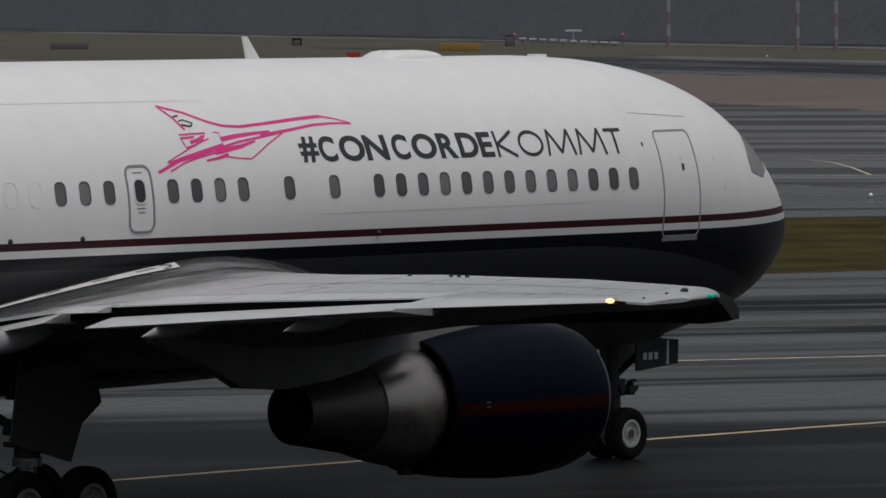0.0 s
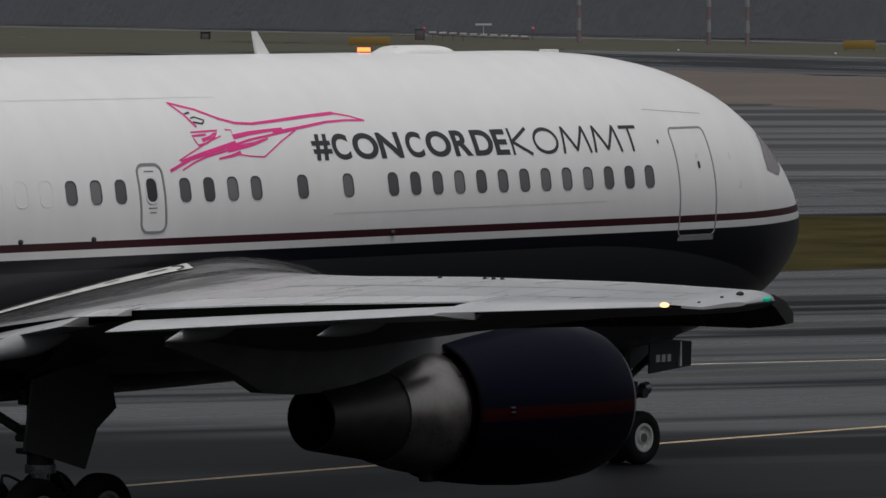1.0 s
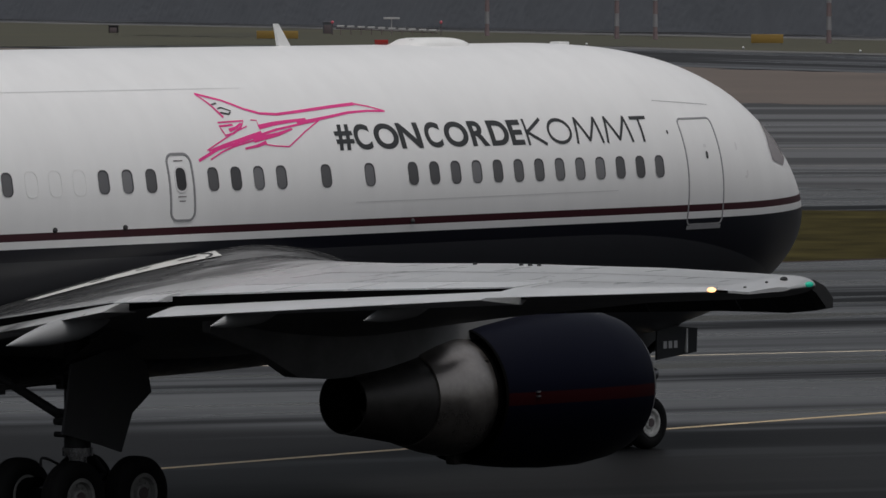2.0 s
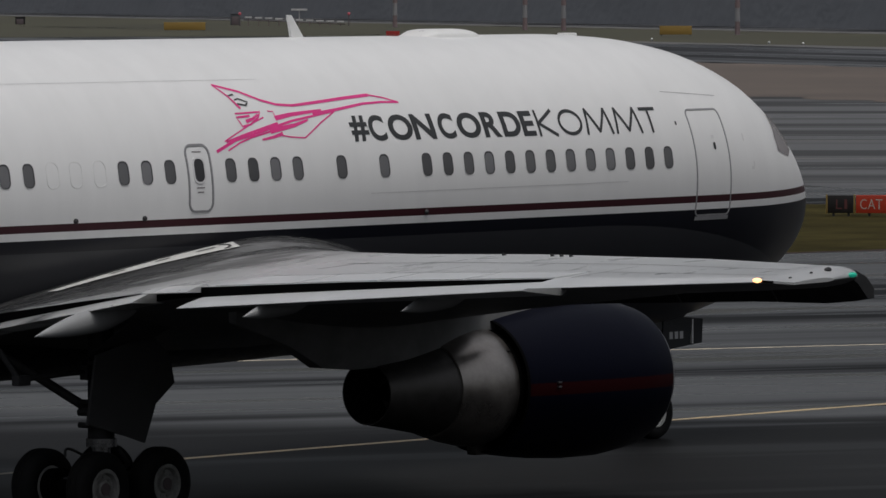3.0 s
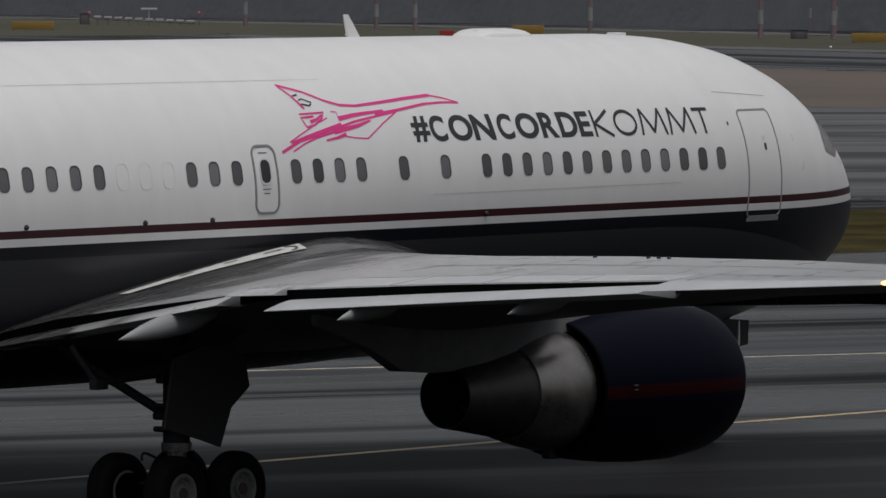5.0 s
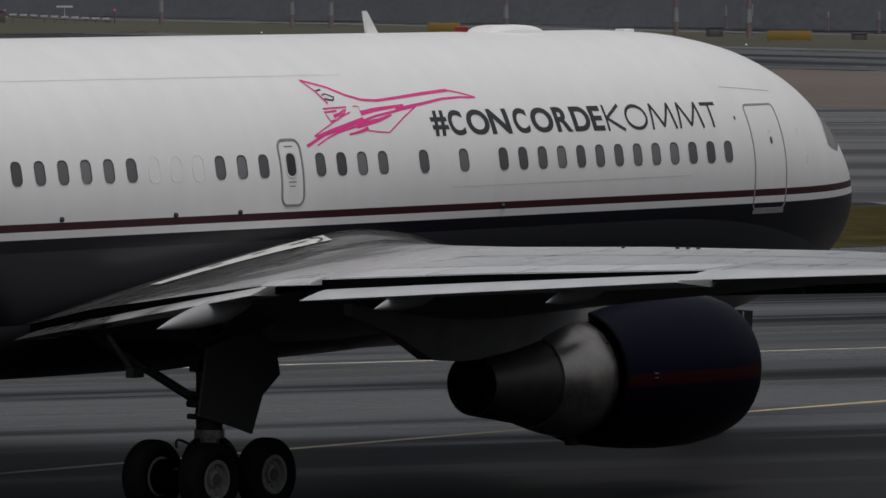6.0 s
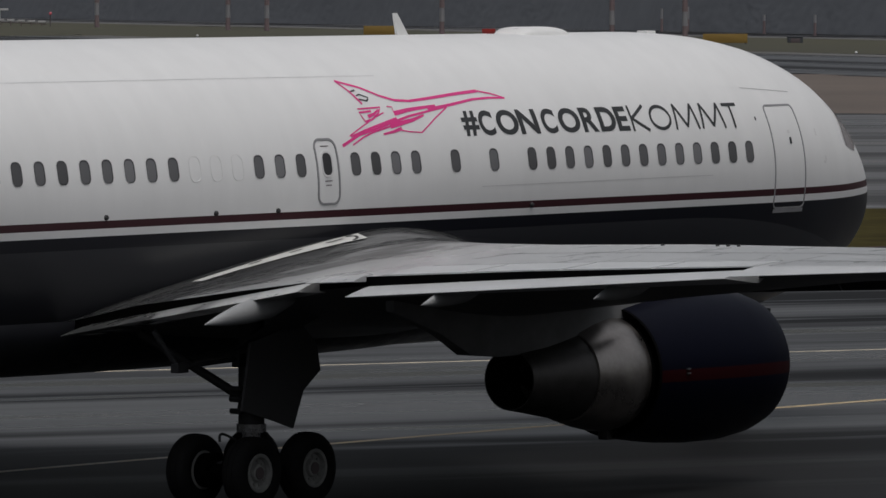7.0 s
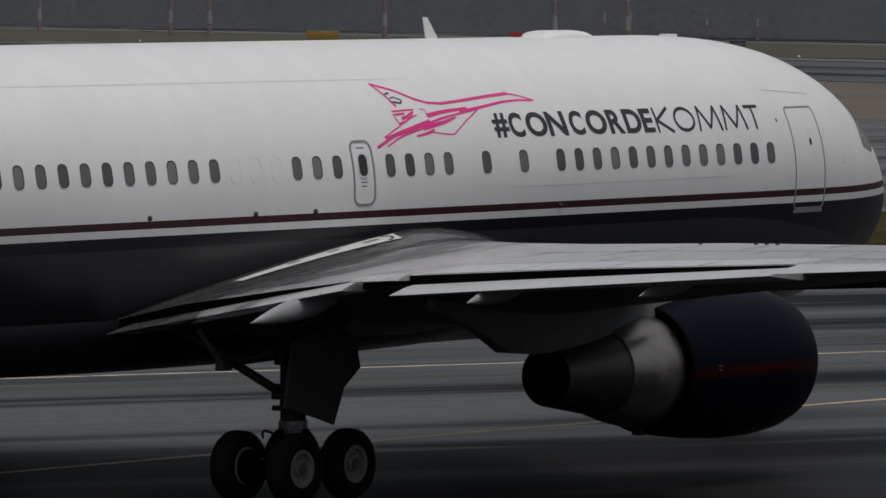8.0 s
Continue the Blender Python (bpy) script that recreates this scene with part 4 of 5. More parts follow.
def build_main_gear(side):
    """side -1: starboard. The truck stands at span 4.65."""
    y = 4.65 * side
    wheels = [wheel(-24.57 + dx, y + dy, 0.565, 0.575, 0.42, M_HUB) for dx in (0.71, -0.71) for dy in (0.57, -0.57)]
    bm = bmesh.new()
    add_rod(bm, (-25.35, y, 0.6), (-23.8, y, 0.6), 0.13)
    for dx in (0.71, -0.71):
        add_rod(bm, (-24.57 + dx, y - 0.55, 0.565), (-24.57 + dx, y + 0.55, 0.565), 0.09)
    part("truck_beam", bm, M_GEAR, plane)
    for dx in (0.71, -0.71):
        bm = bmesh.new()
        add_lathe_y(bm, [(-0.40, 0.02), (-0.40, 0.27), (-0.16, 0.29), (-0.15, 0.14), (0.15, 0.14), (0.16, 0.29), (0.40, 0.27), (0.40, 0.02)], 24)
        bk = part("brake_pack", bm, M_RECESS, plane)
        bk.location = (-24.57 + dx, y, 0.565)
    bm = bmesh.new()
    add_rod(bm, (-24.57, y, 1.25), (-24.57, y, 3.3), 0.21, n=20)
    part("strut_cylinder", bm, M_GEAR, plane)
    bm = bmesh.new()
    add_rod(bm, (-24.57, y, 0.6), (-24.57, y, 1.3), 0.145, n=20)
    add_rod(bm, (-24.57, y, 1.15), (-24.57, y, 1.28), 0.24, n=20)
    part("oleo", bm, M_CHROME, plane, "bright sliding oleo tube")
    bm = bmesh.new()
    add_rod(bm, (-24.6, y, 1.62), (-25.7, y * 0.70, 2.75), 0.075)
    add_rod(bm, (-24.7, y, 1.5), (-24.62, y, 1.8), 0.15)
    part("drag_brace", bm, M_GEAR, plane)
    bm = bmesh.new()
    add_rod(bm, (-24.2, y, 1.1), (-23.95, y, 0.85), 0.04)
    add_rod(bm, (-23.95, y, 0.85), (-24.3, y, 0.65), 0.04)
    part("torque_link", bm, M_GEAR, plane)
    bm = bmesh.new()
    pts = [(-25.1 - 0.25 * math.sin(math.pi * i / 8) * 0.6 - 0.05 * i, y - 0.1, 1.05 + 0.12 * math.sin(math.pi * i / 8)) for i in range(9)]
    for p, q in zip(pts, pts[1:]):
        add_rod(bm, p, q, 0.022, n=6)
    part("brake_hose", bm, M_GEAR, plane, "looped black brake hose")
    bm = bmesh.new()
    add_rod(bm, (-26.45, y, 2.27), (-24.7, y, 2.34), 0.04)
    add_rod(bm, (-26.42, y, 2.25), (-26.75, y * 0.95, 2.85), 0.05)
    add_box(bm, (-26.52, y - 0.08, 2.18), (-26.25, y + 0.08, 2.34), 0.02)
    add_box(bm, (-24.98, y - 0.08, 2.20), (-24.80, y + 0.08, 2.42), 0.02)
    part("retraction_link", bm, M_GEAR, plane, "dark retraction link with end fittings")
    bm = bmesh.new()
    for z, r in ((1.50, 0.045), (1.70, 0.06), (1.86, 0.04)):
        add_rod(bm, (-24.94, y - 0.12, z), (-24.94, y + 0.12, z), r)
    part("brace_fitting", bm, M_GEAR, plane)
    # strut door, a bent plate outboard of the leg
    yd = y + side * 0.42
    bm = bmesh.new()
    outline = [(-25.32, 2.62), (-24.1, 2.9), (-23.62, 2.55), (-23.46, 2.11), (-23.86, 1.80), (-24.05, 1.20), (-24.5, 1.33), (-25.40, 1.55)]
    add_slab(bm, [(x, yd + side * 0.10 * (z - 1.2), z) for x, z in outline], (0, 1, 0), 0.05)
    part("gear_door", bm, M_GEARDOOR, plane, "dark grey strut door plate")
    bm = bmesh.new()
    add_slab(bm, [(-25.1, y * 1.02, 2.5), (-24.2, y * 1.02, 2.5), (-24.0, y * 1.3, 3.25), (-25.3, y * 1.3, 3.25)], (0, 1, -0.4), 0.05)
    part("hinged_door", bm, M_GEARDOOR, plane)
    return wheels


def build_nose_gear():
    x = -4.87
    wheels = [wheel(x, s * 0.26, 0.47, 0.475, 0.33, M_NOSEHUB) for s in (-1, 1)]
    bm = bmesh.new()
    add_rod(bm, (x, 0, 0.75), (x - 0.12, 0, 2.4), 0.12, n=20)
    add_rod(bm, (x, 0, 1.15), (x, 0, 1.45), 0.19, n=20)
    add_rod(bm, (x - 0.05, -0.24, 1.28), (x - 0.05, 0.24, 1.28), 0.07)
    add_rod(bm, (x + 0.15, -0.3, 1.25), (x + 0.15, 0.3, 1.25), 0.09)
    part("nose_strut", bm, M_GEAR, plane)
    bm = bmesh.new()
    add_rod(bm, (x, 0, 0.45), (x, 0, 0.8), 0.08)
    add_rod(bm, (x, -0.22, 0.47), (x, 0.22, 0.47), 0.07)
    part("nose_oleo", bm, M_CHROME, plane)
    bm = bmesh.new()
    add_rod(bm, (x - 0.1, 0, 1.1), (x - 0.35, 0, 0.85), 0.035)
    add_rod(bm, (x - 0.35, 0, 0.85), (x - 0.08, 0, 0.6), 0.035)
    part("nose_torque_link", bm, M_GEAR, plane)
    bm = bmesh.new()
    add_rod(bm, (x, 0, 1.5), (x + 1.4, 0, 2.3), 0.06)
    part("nose_drag_brace", bm, M_GEAR, plane)
    for s in (-1, 1):
        bm = bmesh.new()
        add_rod(bm, (x + 0.18, s * 0.2, 1.33), (x + 0.3, s * 0.2, 1.33), 0.1, 0.12, n=16)
        part("taxi_lamp", bm, M_LIP, plane)
        # open nose gear door with a white line and marking bars
        bm = bmesh.new()
        add_slab(bm, [(-4.80, s * 0.45, 2.24), (-3.62, s * 0.45, 2.14), (-3.58, s * 0.40, 1.70), (-4.76, s * 0.40, 1.60)], (0, 1, 0.1), 0.035)
        d = part("nose_gear_door", bm, M_NAVYDOOR, plane, "dark open nose gear door with white marking")
        bm = bmesh.new()
        add_box(bm, (-3.94, s * 0.445 - 0.02, 1.70), (-3.90, s * 0.445 + 0.02, 2.16))
        part("white_line", bm, M_WHITE, d)
        for k in range(3):
            bm = bmesh.new()
            add_box(bm, (-4.60 + k * 0.155, s * 0.43 - 0.022, 1.80), (-4.50 + k * 0.155, s * 0.43 + 0.022, 1.93))
            part("marking_bar", bm, M_SEAM, d)
    return wheels


STROKES = {"K": (((0.06, 0), (0.06, 1)), ((0.95, 1), (0.10, 0.50), (0.98, 0))), "M": (((0.03, 0), (0.15, 1), (0.50, 0.10), (0.85, 1), (0.97, 0)),), "T": (((0, 0.95), (1, 0.95)), ((0.5, 0.95), (0.5, 0)))}


def stroke_letter(ch, x0, x1, z0, z1, parent, wide=0.057):
    """A light capital of even stroke width."""
    bm = bmesh.new()
    if ch == "O":
        lines = [[(0.5 + 0.44 * math.cos(2 * math.pi * i / 28), 0.5 + 0.46 * math.sin(2 * math.pi * i / 28)) for i in range(29)]]
    else:
        lines = STROKES[ch]
    k = 0
    for line in lines:
        pts = [Vector((x0 + u * (x1 - x0), z0 + v * (z1 - z0))) for u, v in line]
        for a, b in zip(pts, pts[1:]):
            d = (b - a).normalized()
            q = Vector((-d.y, d.x)) * wide / 2
            e = d * wide * (0.05 if ch == "O" else 0.22)
            add_skin_shape(bm, [tuple(p) for p in (a - e - q, b + e - q, b + e + q, a - e + q)], 0.006 + 0.0006 * (k % 2))
            k += 1
    return part("letter", bm, M_LETTER, parent, smooth=False)


M_NAVYDOOR = material("nose_door_paint", (0.03, 0.032, 0.036), 0.4, spread=0.1)


def mirrored(ob):
    """The port copy of a starboard part and its own parts."""
    for o in (ob, *ob.children):
        me = o.data.copy()
        me.transform(Matrix.Diagonal((1, -1, 1, 1)))
        me.flip_normals()
        c = new(o.name, me)
        c.parent = made if o is not ob else plane
        c.location = (o.location.x - (2.4 if o is ob and ob is ENGINE_R else 0), -o.location.y, o.location.z)
        for key in ("label",):
            if key in o:
                c[key] = o[key]
        if o is ob:
            made = c


def build_tail():
    bm = bmesh.new()
    def foil(xl, xt, z, th):
        return [(xl + (xt - xl) * u, s * th * math.sqrt(max(u, 0)) * (1 - u) * 1.3, z) for s in (1,) for u in [i / 10 for i in range(11)]] + [(xl + (xt - xl) * u, -th * math.sqrt(u) * (1 - u) * 1.3, z) for u in [i / 10 for i in range(9, 0, -1)]]
    add_loft(bm, [foil(-36.0, -45.2, 6.6, 0.5), foil(-43.6, -47.4, 15.4, 0.22)])
    part("tail_fin", bm, M_WHITE, plane)
    for s in (-1, 1):
        bm = bmesh.new()
        def tp(xl, xt, y, z, th):
            return [(xl + (xt - xl) * u, y, z + th * math.sqrt(u) * (1 - u) * 1.3) for u in [i / 10 for i in range(11)]] + [(xl + (xt - xl) * u, y, z - th * math.sqrt(u) * (1 - u) * 1.3) for u in [i / 10 for i in range(9, 0, -1)]]
        add_loft(bm, [tp(-40.5, -46.0, s * 0.6, 6.0, 0.4), tp(-45.9, -48.0, s * 9.3, 7.0, 0.15)])
        part("tailplane", bm, M_WING, plane)


def build_belly_fairing():
    bm = bmesh.new()
    rings = []
    for i in range(21):
        u = i / 20
        x = -15.0 - 14.0 * u
        k = math.sin(math.pi * min(max(u, 0.0), 1.0)) ** 0.5
        rings.append([(x, (1.9 + 0.42 * k) * math.cos(a), 2.9 + (0.9 + 0.13 * k) * math.sin(a)) for a in (math.pi + math.pi * j / 20 for j in range(21))])
    add_loft(bm, rings, close=False, cap=False)
    part("belly_fairing", bm, M_BELLYPAINT, plane, "dark grey wing root fairing")


M_BELLYPAINT = material("belly_grey", BELLY, 0.4, spread=0.1)
ROTOR = build_fuselage()
WING_R = build_wing()
ENGINE_R = build_engine()
build_belly_fairing()
build_tail()
MAIN_WHEELS = build_main_gear(-1) + build_main_gear(1)
NOSE_WHEELS = build_nose_gear()
mirrored(WING_R)
mirrored(ENGINE_R)


# ---------------------------------------------------------------- the airfield
def sheet(name, pts, z, mat, label, category="ground", kind="structure"):
    bm = bmesh.new()
    bm.faces.new([bm.verts.new((x, y, z)) for x, y in pts])
    ob = part(name, bm, mat, None, smooth=False)
    return tagged(ob, label, category, "", kind)


# far bands run along a heading of 66 degrees; u along it, v away from the viewer
U = Vector((math.cos(radians(66)), math.sin(radians(66))))
V = Vector((math.cos(radians(-24)), math.sin(radians(-24))))


def uv(u, v):
    p = U * u + V * v
    return (p.x, p.y)


def band(name, u0, u1, v0, v1, z, mat, label, wob=0.0):
    """A strip of ground whose long edges wander a little."""
    n = 420

    def edge(v, seed):
        pts = []
        for i in range(n + 1):
            u = u0 + (u1 - u0) * i / n
            k = noise.noise((u * 0.035, seed, 0.0)) + 0.6 * noise.noise((u * 0.16, seed, 5.0)) + 0.35 * noise.noise((u * 0.42, seed, 9.0))
            pts.append(uv(u, v + wob * k))
        return pts

    bm = bmesh.new()
    lo = [bm.verts.new((*p, z)) for p in edge(v0, v0 * 0.31)]
    hi = [bm.verts.new((*p, z)) for p in edge(v1, v1 * 0.31 + 3)]
    for i in range(n):
        bm.faces.new((lo[i], lo[i + 1], hi[i + 1], hi[i]))
    return tagged(part(name, bm, mat, None, smooth=False), label, "ground", "", "structure")


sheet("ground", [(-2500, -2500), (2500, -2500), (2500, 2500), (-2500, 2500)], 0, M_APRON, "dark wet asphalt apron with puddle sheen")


def line_strip(name, pts, w, mat, label, z=0.004):
    bm = bmesh.new()
    L, R = [], []
    for i, (x, y) in enumerate(pts):
        a, b = Vector(pts[max(i - 1, 0)]), Vector(pts[min(i + 1, len(pts) - 1)])
        d = (b - a).normalized()
        L.append(bm.verts.new((x - d.y * w / 2, y + d.x * w / 2, z)))
        R.append(bm.verts.new((x + d.y * w / 2, y - d.x * w / 2, z)))
    for i in range(len(pts) - 1):
        bm.faces.new((L[i], L[i + 1], R[i + 1], R[i]))
    return tagged(part(name, bm, mat, None, smooth=False), label, "road marking", "", "structure")


line_strip("taxiway_line", [(-80 + 4 * i, 3.1 - 0.00119 * max(0, 4 * i - 65) ** 2) for i in range(46)], 0.26, M_YELLOW, "worn yellow taxiway centre line on wet asphalt")
line_strip("crossing_line", [(-61 + 6 * i, 60 - 3.0 * i + 0.03 * max(0, i - 18) ** 2) for i in range(34)], 0.26, M_PALELINE, "worn pale yellow line on wet asphalt")

# near grass island
ISLAND = [(40, 52), (58, 46.7), (66, 44.4), (75, 42.2), (95, 37.5), (130, 30), (126, 45), (103, 61), (96.4, 72.5), (90, 79), (60, 105), (30, 110), (20, 90)]
sheet("grass_island", ISLAND, 0.012, M_GRASS, "wet olive winter grass island beside taxiway", "grass")
sheet("soil_edge", [(x + (x - 78) * 0.012, y + (y - 62) * 0.025) for x, y in ISLAND], 0.008, M_SOIL, "narrow dark brown soil edge round grass")
band("far_taxiway", -300, 700, 74, 156, 0.006, M_FARTAXI, "wet asphalt taxiway beyond the grass, paled by painted haze and sheen", 4.0)
band("brown_verge", -400, 700, 152, 216, 0.02, M_BROWN, "brown dry verge beyond the runway", 7.0)
band("runway", -400, 700, 216, 268, 0.026, M_RUNWAY, "dark wet runway strip", 3.0)
band("runway_shoulder", -400, 700, 268, 276, 0.032, M_CONCRETE, "pale concrete shoulder", 1.5)
band("far_grass", -400, 900, 276, 330, 0.038, M_GRASSFAR, "far green-brown grass strip", 3.0)
band("far_grass_bank", 560, 900, 200, 276, 0.044, M_GRASSFAR, "far olive grass field", 2.0)
band("perimeter_track", -400, 900, 330, 338, 0.05, M_CONCRETE, "pale perimeter track", 2.0)


FAR_LINES = (
    ((112, 134), (134.8, 108.5), (138.0, 104.9), (162, 78)),
    ((132, 153), (156, 126.7), (158.2, 124.2), (182, 98)),
    ((157.6, 125.6), (153.5, 120.2), (146.5, 113.4), (138.2, 105.9)),
)
for pts in FAR_LINES:
    line_strip("far_marking", pts, 0.16, M_PALELINE, "worn pale painted line on far taxiway", 0.014)


def far_woods():
    """The edge of a wood as one soft-leaved wall of crowns and undergrowth."""
    verts, faces = [], []
    nu, nh = 2600, 40
    for i in range(nu + 1):
        u = 60 + 1150 * i / nu
        top = 15 + 4 * math.sin(u * 0.11) + 2.5 * math.sin(u * 0.37)
        for j in range(nh + 1):
            h = top * j / nh
            bulge = 0.25 * noise.noise((u * 0.12, h * 0.05, 1.0)) + 0.10 * noise.noise((u * 1.3, h * 0.35, 4.0)) + 0.10 * noise.noise((u * 4.0, h * 2.2, 8.0))
            x, y = uv(u, 356 + bulge + 0.35 * h)
            verts.append((x, y, h - 0.1))
    for i in range(nu):
        for j in range(nh):
            a = i * (nh + 1) + j
            faces.append((a, a + nh + 1, a + nh + 2, a + 1))
    me = bpy.data.meshes.new("far_woods")
    me.from_pydata(verts, [], faces)
    me.polygons.foreach_set("use_smooth", [True] * len(me.polygons))
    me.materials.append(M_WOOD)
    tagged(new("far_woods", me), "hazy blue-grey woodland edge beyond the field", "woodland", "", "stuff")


far_woods()


def mast(x, y, h, w):
    """Slim frangible lattice mast in pale and dull red lengths."""
    e = empty("light_mast", "slim pale and dull red banded approach light mast", "mast", "masts beyond the runway")
    e.location = (x, y, 0)
    k = 0
    z = 0.0
    while z < h:
        z1 = min(z + 1.5, h)
        bm = bmesh.new()
        add_rod(bm, (0, 0, z), (0, 0, z1), w * 0.42, w * 0.36, n=10)
        part("mast_length", bm, M_MASTW if k % 2 else M_MASTRED, e)
        z, k = z1, k + 1
    bm = bmesh.new()
    add_box(bm, (-w, -w, -0.02), (w, w, 0.06), 0.01)
    part("footing", bm, M_CONCRETE, e)


def board_sign(x, y, heading, w, h, lift, mat, label, name="guidance_sign"):
    e = empty(name, label, "sign", "yellow field signs" if mat is M_SIGNYELLOW else "")
    e.matrix_basis = pose(x, y, 0, 0, 0, heading)
    bm = bmesh.new()
    add_box(bm, (-w / 2, -0.12, lift), (w / 2, 0.12, lift + h), 0.03)
    part("panel", bm, mat, e)
    n = max(2, int(w / 1.2))
    for i in range(n):
        bm = bmesh.new()
        px = -w / 2 + 0.2 + (w - 0.4) * i / (n - 1)
        add_rod(bm, (px, 0, 0), (px, 0, lift + 0.05), 0.04, n=8)
        part("leg", bm, M_HUT, e)
    return e


# masts, signs and small fittings beyond the runway
for x, y, h in ((543.6, 454, 14), (529.8, 422.8, 16), (525.8, 413.9, 15), (509.1, 376.3, 14), (494.1, 342.8, 15), (488.2, 329.4, 11)):
    mast(x, y, h, 0.72)
for x, y, h in ((552.8, 377.5, 2.7), (554.6, 375.1, 2.9), (541.1, 355.4, 2.2), (526.7, 339.0, 2.4)):
    mast(x, y, h, 0.4)
board_sign(496.5, 446.4, -51, 4.8, 0.9, 0.15, M_SIGNYELLOW, "long yellow sign board standing in far grass")
board_sign(495.0, 374.1, -52, 3.5, 0.95, 0.2, M_SIGNYELLOW, "yellow sign board standing beside the runway")
board_sign(466.5, 309.5, -53, 4.4, 0.9, 0.15, M_SIGNYELLOW, "yellow sign board on the far grass edge")
board_sign(484.7, 498.6, -48, 4.6, 0.8, 0.1, M_MASTR, "low dull brown board in far grass", "field_board")


def aerial_array():
    e = empty("aerial_array", "long row of white aerial heads on red posts", "aerial array")
    e.matrix_basis = pose(544.7, 471, 0, 0, 0, -50)
    n, w = 10, 12.6
    for i in range(n):
        x = -w / 2 + w * (i + 0.5) / n
        bm = bmesh.new()
        z = 0.78 - 0.046 * x
        add_rod(bm, (x, 0, 0), (x, 0, z), 0.05, n=8)
        part("post", bm, M_MASTRED, e)
        bm = bmesh.new()
        add_box(bm, (x - 0.45, -0.1, z - 0.03), (x + 0.45, 0.1, z + 0.19), 0.04)
        part("aerial_head", bm, M_CONCWHITE, e)
    for x in (-w / 2 - 0.4, w / 2 + 0.4):
        bm = bmesh.new()
        add_rod(bm, (x, 0, 0), (x, 0, 1.5), 0.06, n=8)
        part("end_post", bm, M_MASTR, e)
        bm = bmesh.new()
        bmesh.ops.create_uvsphere(bm, u_segments=10, v_segments=6, radius=0.2, matrix=Matrix.Translation((x, 0, 1.6)))
        part("obstruction_lamp", bm, M_REDLAMP, e, "red obstruction lamp")
    bm = bmesh.new()
    add_rod(bm, (-w / 2, 0.15, 0.85), (w / 2, 0.15, 0.27), 0.05, n=8)
    part("rail", bm, M_MASTR, e)
    bm = bmesh.new()
    add_rod(bm, (0.6, 0.3, 0), (0.6, 0.3, 2.0), 0.06, n=8)
    add_box(bm, (-0.4, 0.0, 1.95), (1.6, 0.6, 2.2), 0.04)
    part("monitor_head", bm, M_CONCWHITE, e)


M_CONCWHITE = material("aerial_white", (0.55, 0.54, 0.54), 0.5)
aerial_array()


def hut(x, y, w, d, h, mat, label, name):
    e = empty(name, label, "hut")
    e.matrix_basis = pose(x, y, 0, 0, 0, -52)
    bm = bmesh.new()
    add_box(bm, (-w / 2, -d / 2, 0), (w / 2, d / 2, h), 0.05)
    part("cabin_body", bm, mat, e)
    bm = bmesh.new()
    add_box(bm, (-w / 2 - 0.06, -d / 2 - 0.06, h), (w / 2 + 0.06, d / 2 + 0.06, h + 0.09), 0.03)
    part("roof", bm, mat, e)
    bm = bmesh.new()
    add_box(bm, (-0.45, -d / 2 - 0.04, 0.05), (0.45, -d / 2, min(2.0, h * 0.8)), 0.01)
    part("door", bm, M_MASTR, e)


hut(551.6, 486.6, 1.2, 1.2, 1.4, M_HUT, "small grey equipment hut by the aerials", "equipment_hut")
hut(491, 335.7, 1.7, 1.6, 0.95, M_HUT, "small dark equipment cabin beside the masts", "equipment_cabin")
hut(479.6, 310, 1.5, 1.4, 0.6, M_HUT, "small dark equipment box at field edge", "equipment_box")
hut(540.2, 512.7, 1.2, 1.0, 0.9, M_SIGNBLACK, "small dark box in far grass", "equipment_box")


def edge_light(x, y, s=1.0):
    e = empty("edge_light", "small white edge light fitting on the ground", "light", "edge lights")
    e.location = (x, y, 0)
    bm = bmesh.new()
    add_rod(bm, (0, 0, 0), (0, 0, 0.12 * s), 0.16 * s, 0.1 * s, n=12)
    part("base", bm, M_HUT, e)
    bm = bmesh.new()
    bmesh.ops.create_uvsphere(bm, u_segments=12, v_segments=8, radius=0.11 * s, matrix=Matrix.Translation((0, 0, 0.17 * s)))
    part("lens", bm, M_WHITE, e)


edge_light(113, 86.2, 0.8)
for x, y in ((448.6, 327.1), (446, 321), (416.9, 261.4), (431, 290), (462, 352), (476, 384)):
    edge_light(x, y, 1.1)


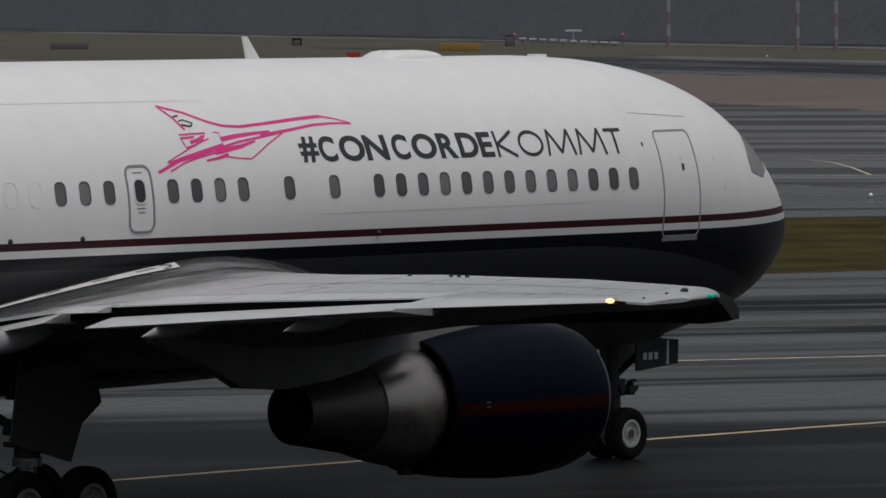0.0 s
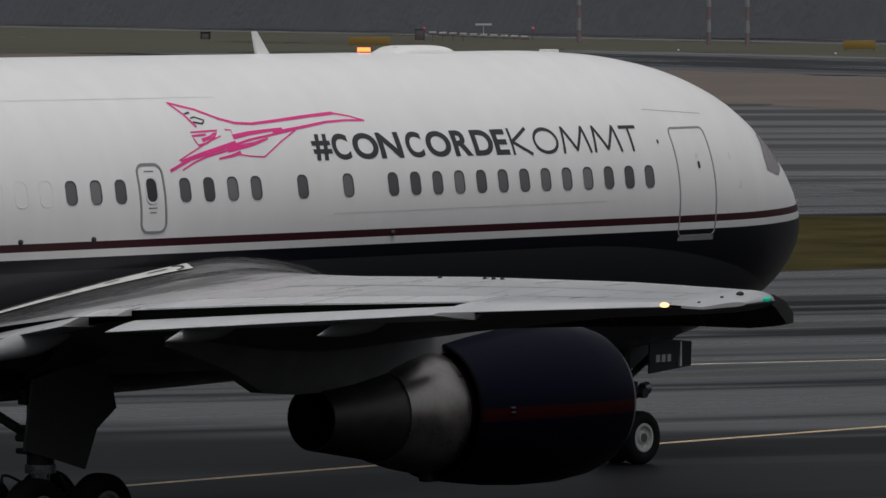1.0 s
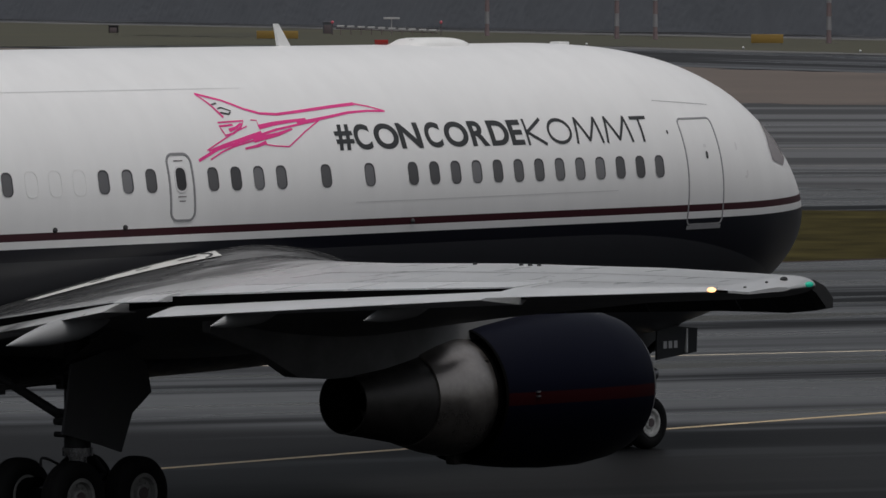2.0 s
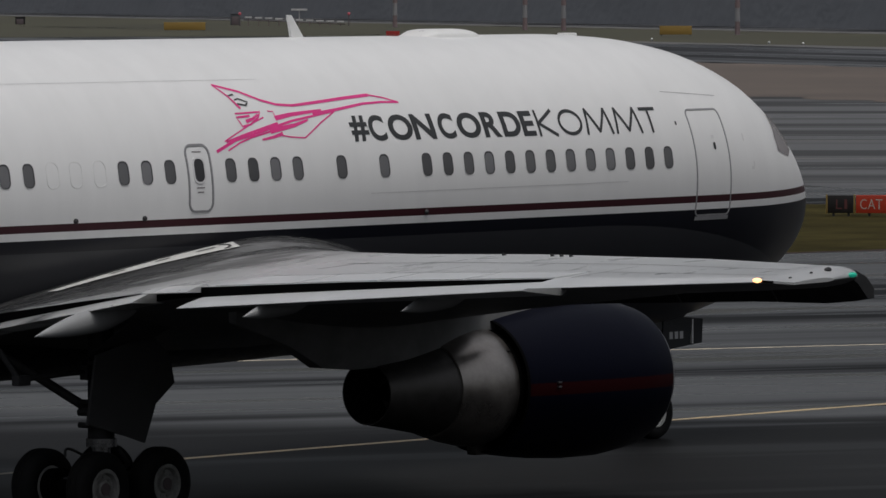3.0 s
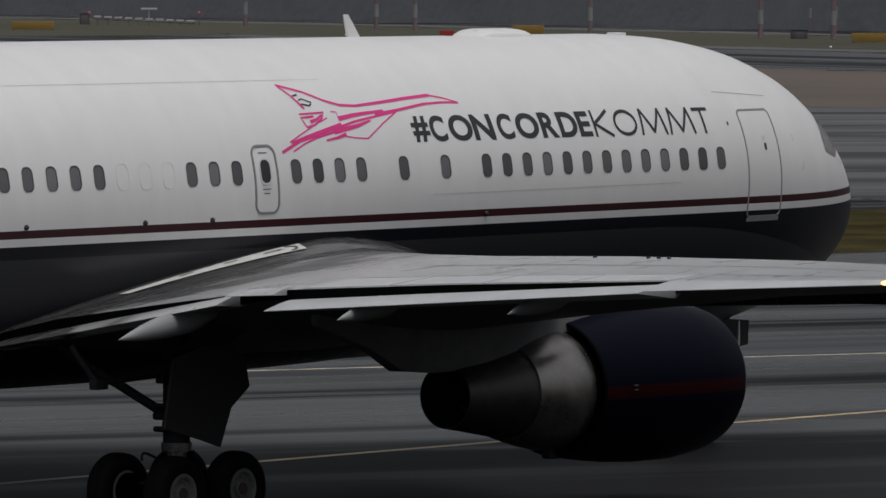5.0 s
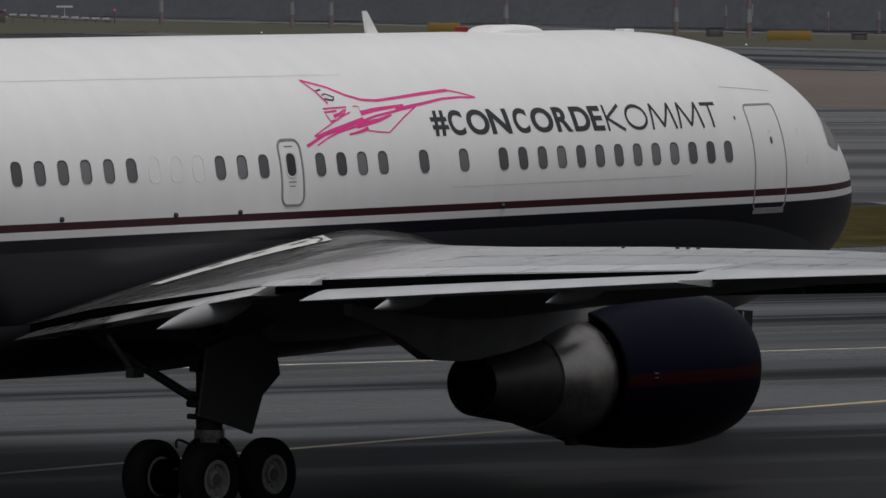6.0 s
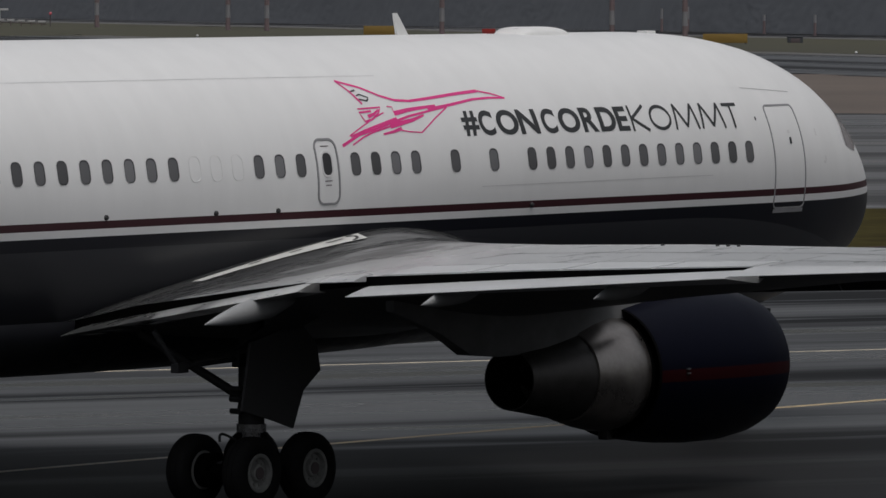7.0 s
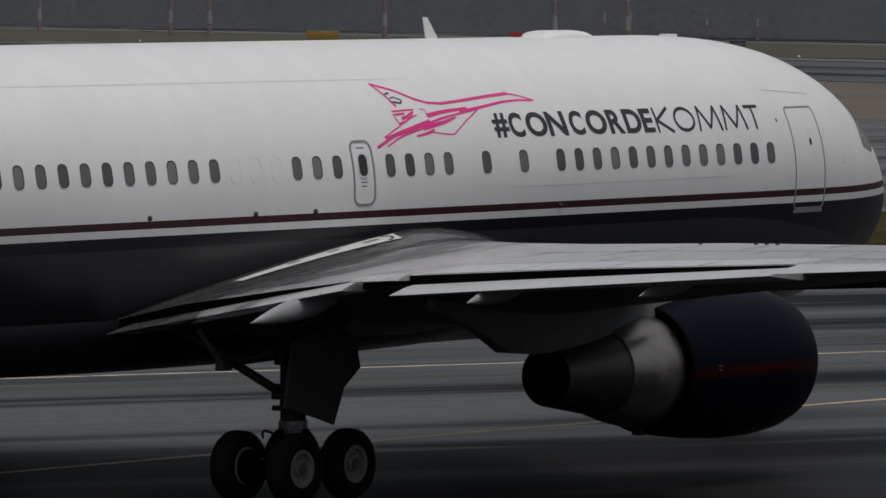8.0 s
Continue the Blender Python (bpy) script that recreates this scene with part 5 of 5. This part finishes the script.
def category_sign():
    e = empty("holding_position_sign", "red and black lettered runway holding sign on grass", "sign")
    e.matrix_basis = pose(91.26, 59.58, 0, 0, 0, -54)
    zb, zt = 0.12, 0.72
    for name, xa, xb, mat in (("black_panel", 0.0, 0.86, M_SIGNBLACK), ("red_panel", 0.95, 3.52, M_SIGNRED)):
        bm = bmesh.new()
        add_box(bm, (xa, -0.12, zb), (xb, 0.12, zt), 0.02)
        p = part(name, bm, mat, e)
        if name == "black_panel":
            for k, ch in enumerate("L1"):
                flat_letter(ch, 0.2 if k == 0 else 0.1, 0.32, M_SIGNDARKRED, p, Matrix.Translation((0.28 + 0.28 * k, -0.125, zb + 0.14)))
        else:
            for ch, x, w in (("C", 1.09, 0.22), ("A", 1.34, 0.26), ("T", 1.61, 0.23), ("I", 2.12, 0.045), ("I", 2.26, 0.045), ("/", 2.52, 0.16), ("I", 2.93, 0.045), ("I", 3.03, 0.045), ("I", 3.13, 0.045)):
                flat_letter(ch, w, 0.34, M_SIGNTEXT, p, Matrix.Translation((x, -0.125, zb + 0.13)))
            for xa, xb in ((2.06, 2.36), (2.87, 3.24)):
                for z in (zb + 0.115, zb + 0.455):
                    bm2 = bmesh.new()
                    add_box(bm2, (xa, -0.127, z), (xb, -0.12, z + 0.03))
                    part("numeral_bar", bm2, M_SIGNTEXT, p)
    for xa in (-0.06, 0.87):
        bm = bmesh.new()
        add_box(bm, (xa, -0.13, zb - 0.02), (xa + 0.06, 0.13, zt + 0.02), 0.01)
        part("frame_post", bm, M_SIGNFRAME, e, "yellow-brown frame post")
    for px in (0.2, 0.7, 1.4, 2.4, 3.3):
        bm = bmesh.new()
        add_rod(bm, (px, 0, 0), (px, 0, zb + 0.03), 0.04, n=8)
        part("leg", bm, M_HUT, e)


category_sign()


# ---------------------------------------------------------------- what moves
def way(t):
    ts, s = [r[0] for r in PATH], [r[7] for r in PATH]
    return float(np.interp(t, ts, s))


def motions():
    times = [0.2 * i for i in range(41)]
    walk(plane, [(r[0], pose(r[7], 0, 0)) for r in PATH])
    for w, r in [(w, 0.565) for w in MAIN_WHEELS] + [(w, 0.47) for w in NOSE_WHEELS]:
        x, y, z = w.location
        walk(w, [(t, Matrix.Translation((x, y, z)) @ Matrix.Rotation(way(t) / r, 4, "Y")) for t in times])
    turns = ((0.0, -180), (0.6, -165), (0.8, -82), (1.0, 0), (1.2, 82), (1.4, 165), (2.0, 180), (3.6, 195), (3.8, 278), (4.0, 360), (4.2, 442), (4.4, 525), (5.0, 540), (8.0, 540))
    walk(ROTOR, [(t, pose(-11.92, 0, 7.372, 0, 0, -48 + a)) for t, a in turns])


motions()
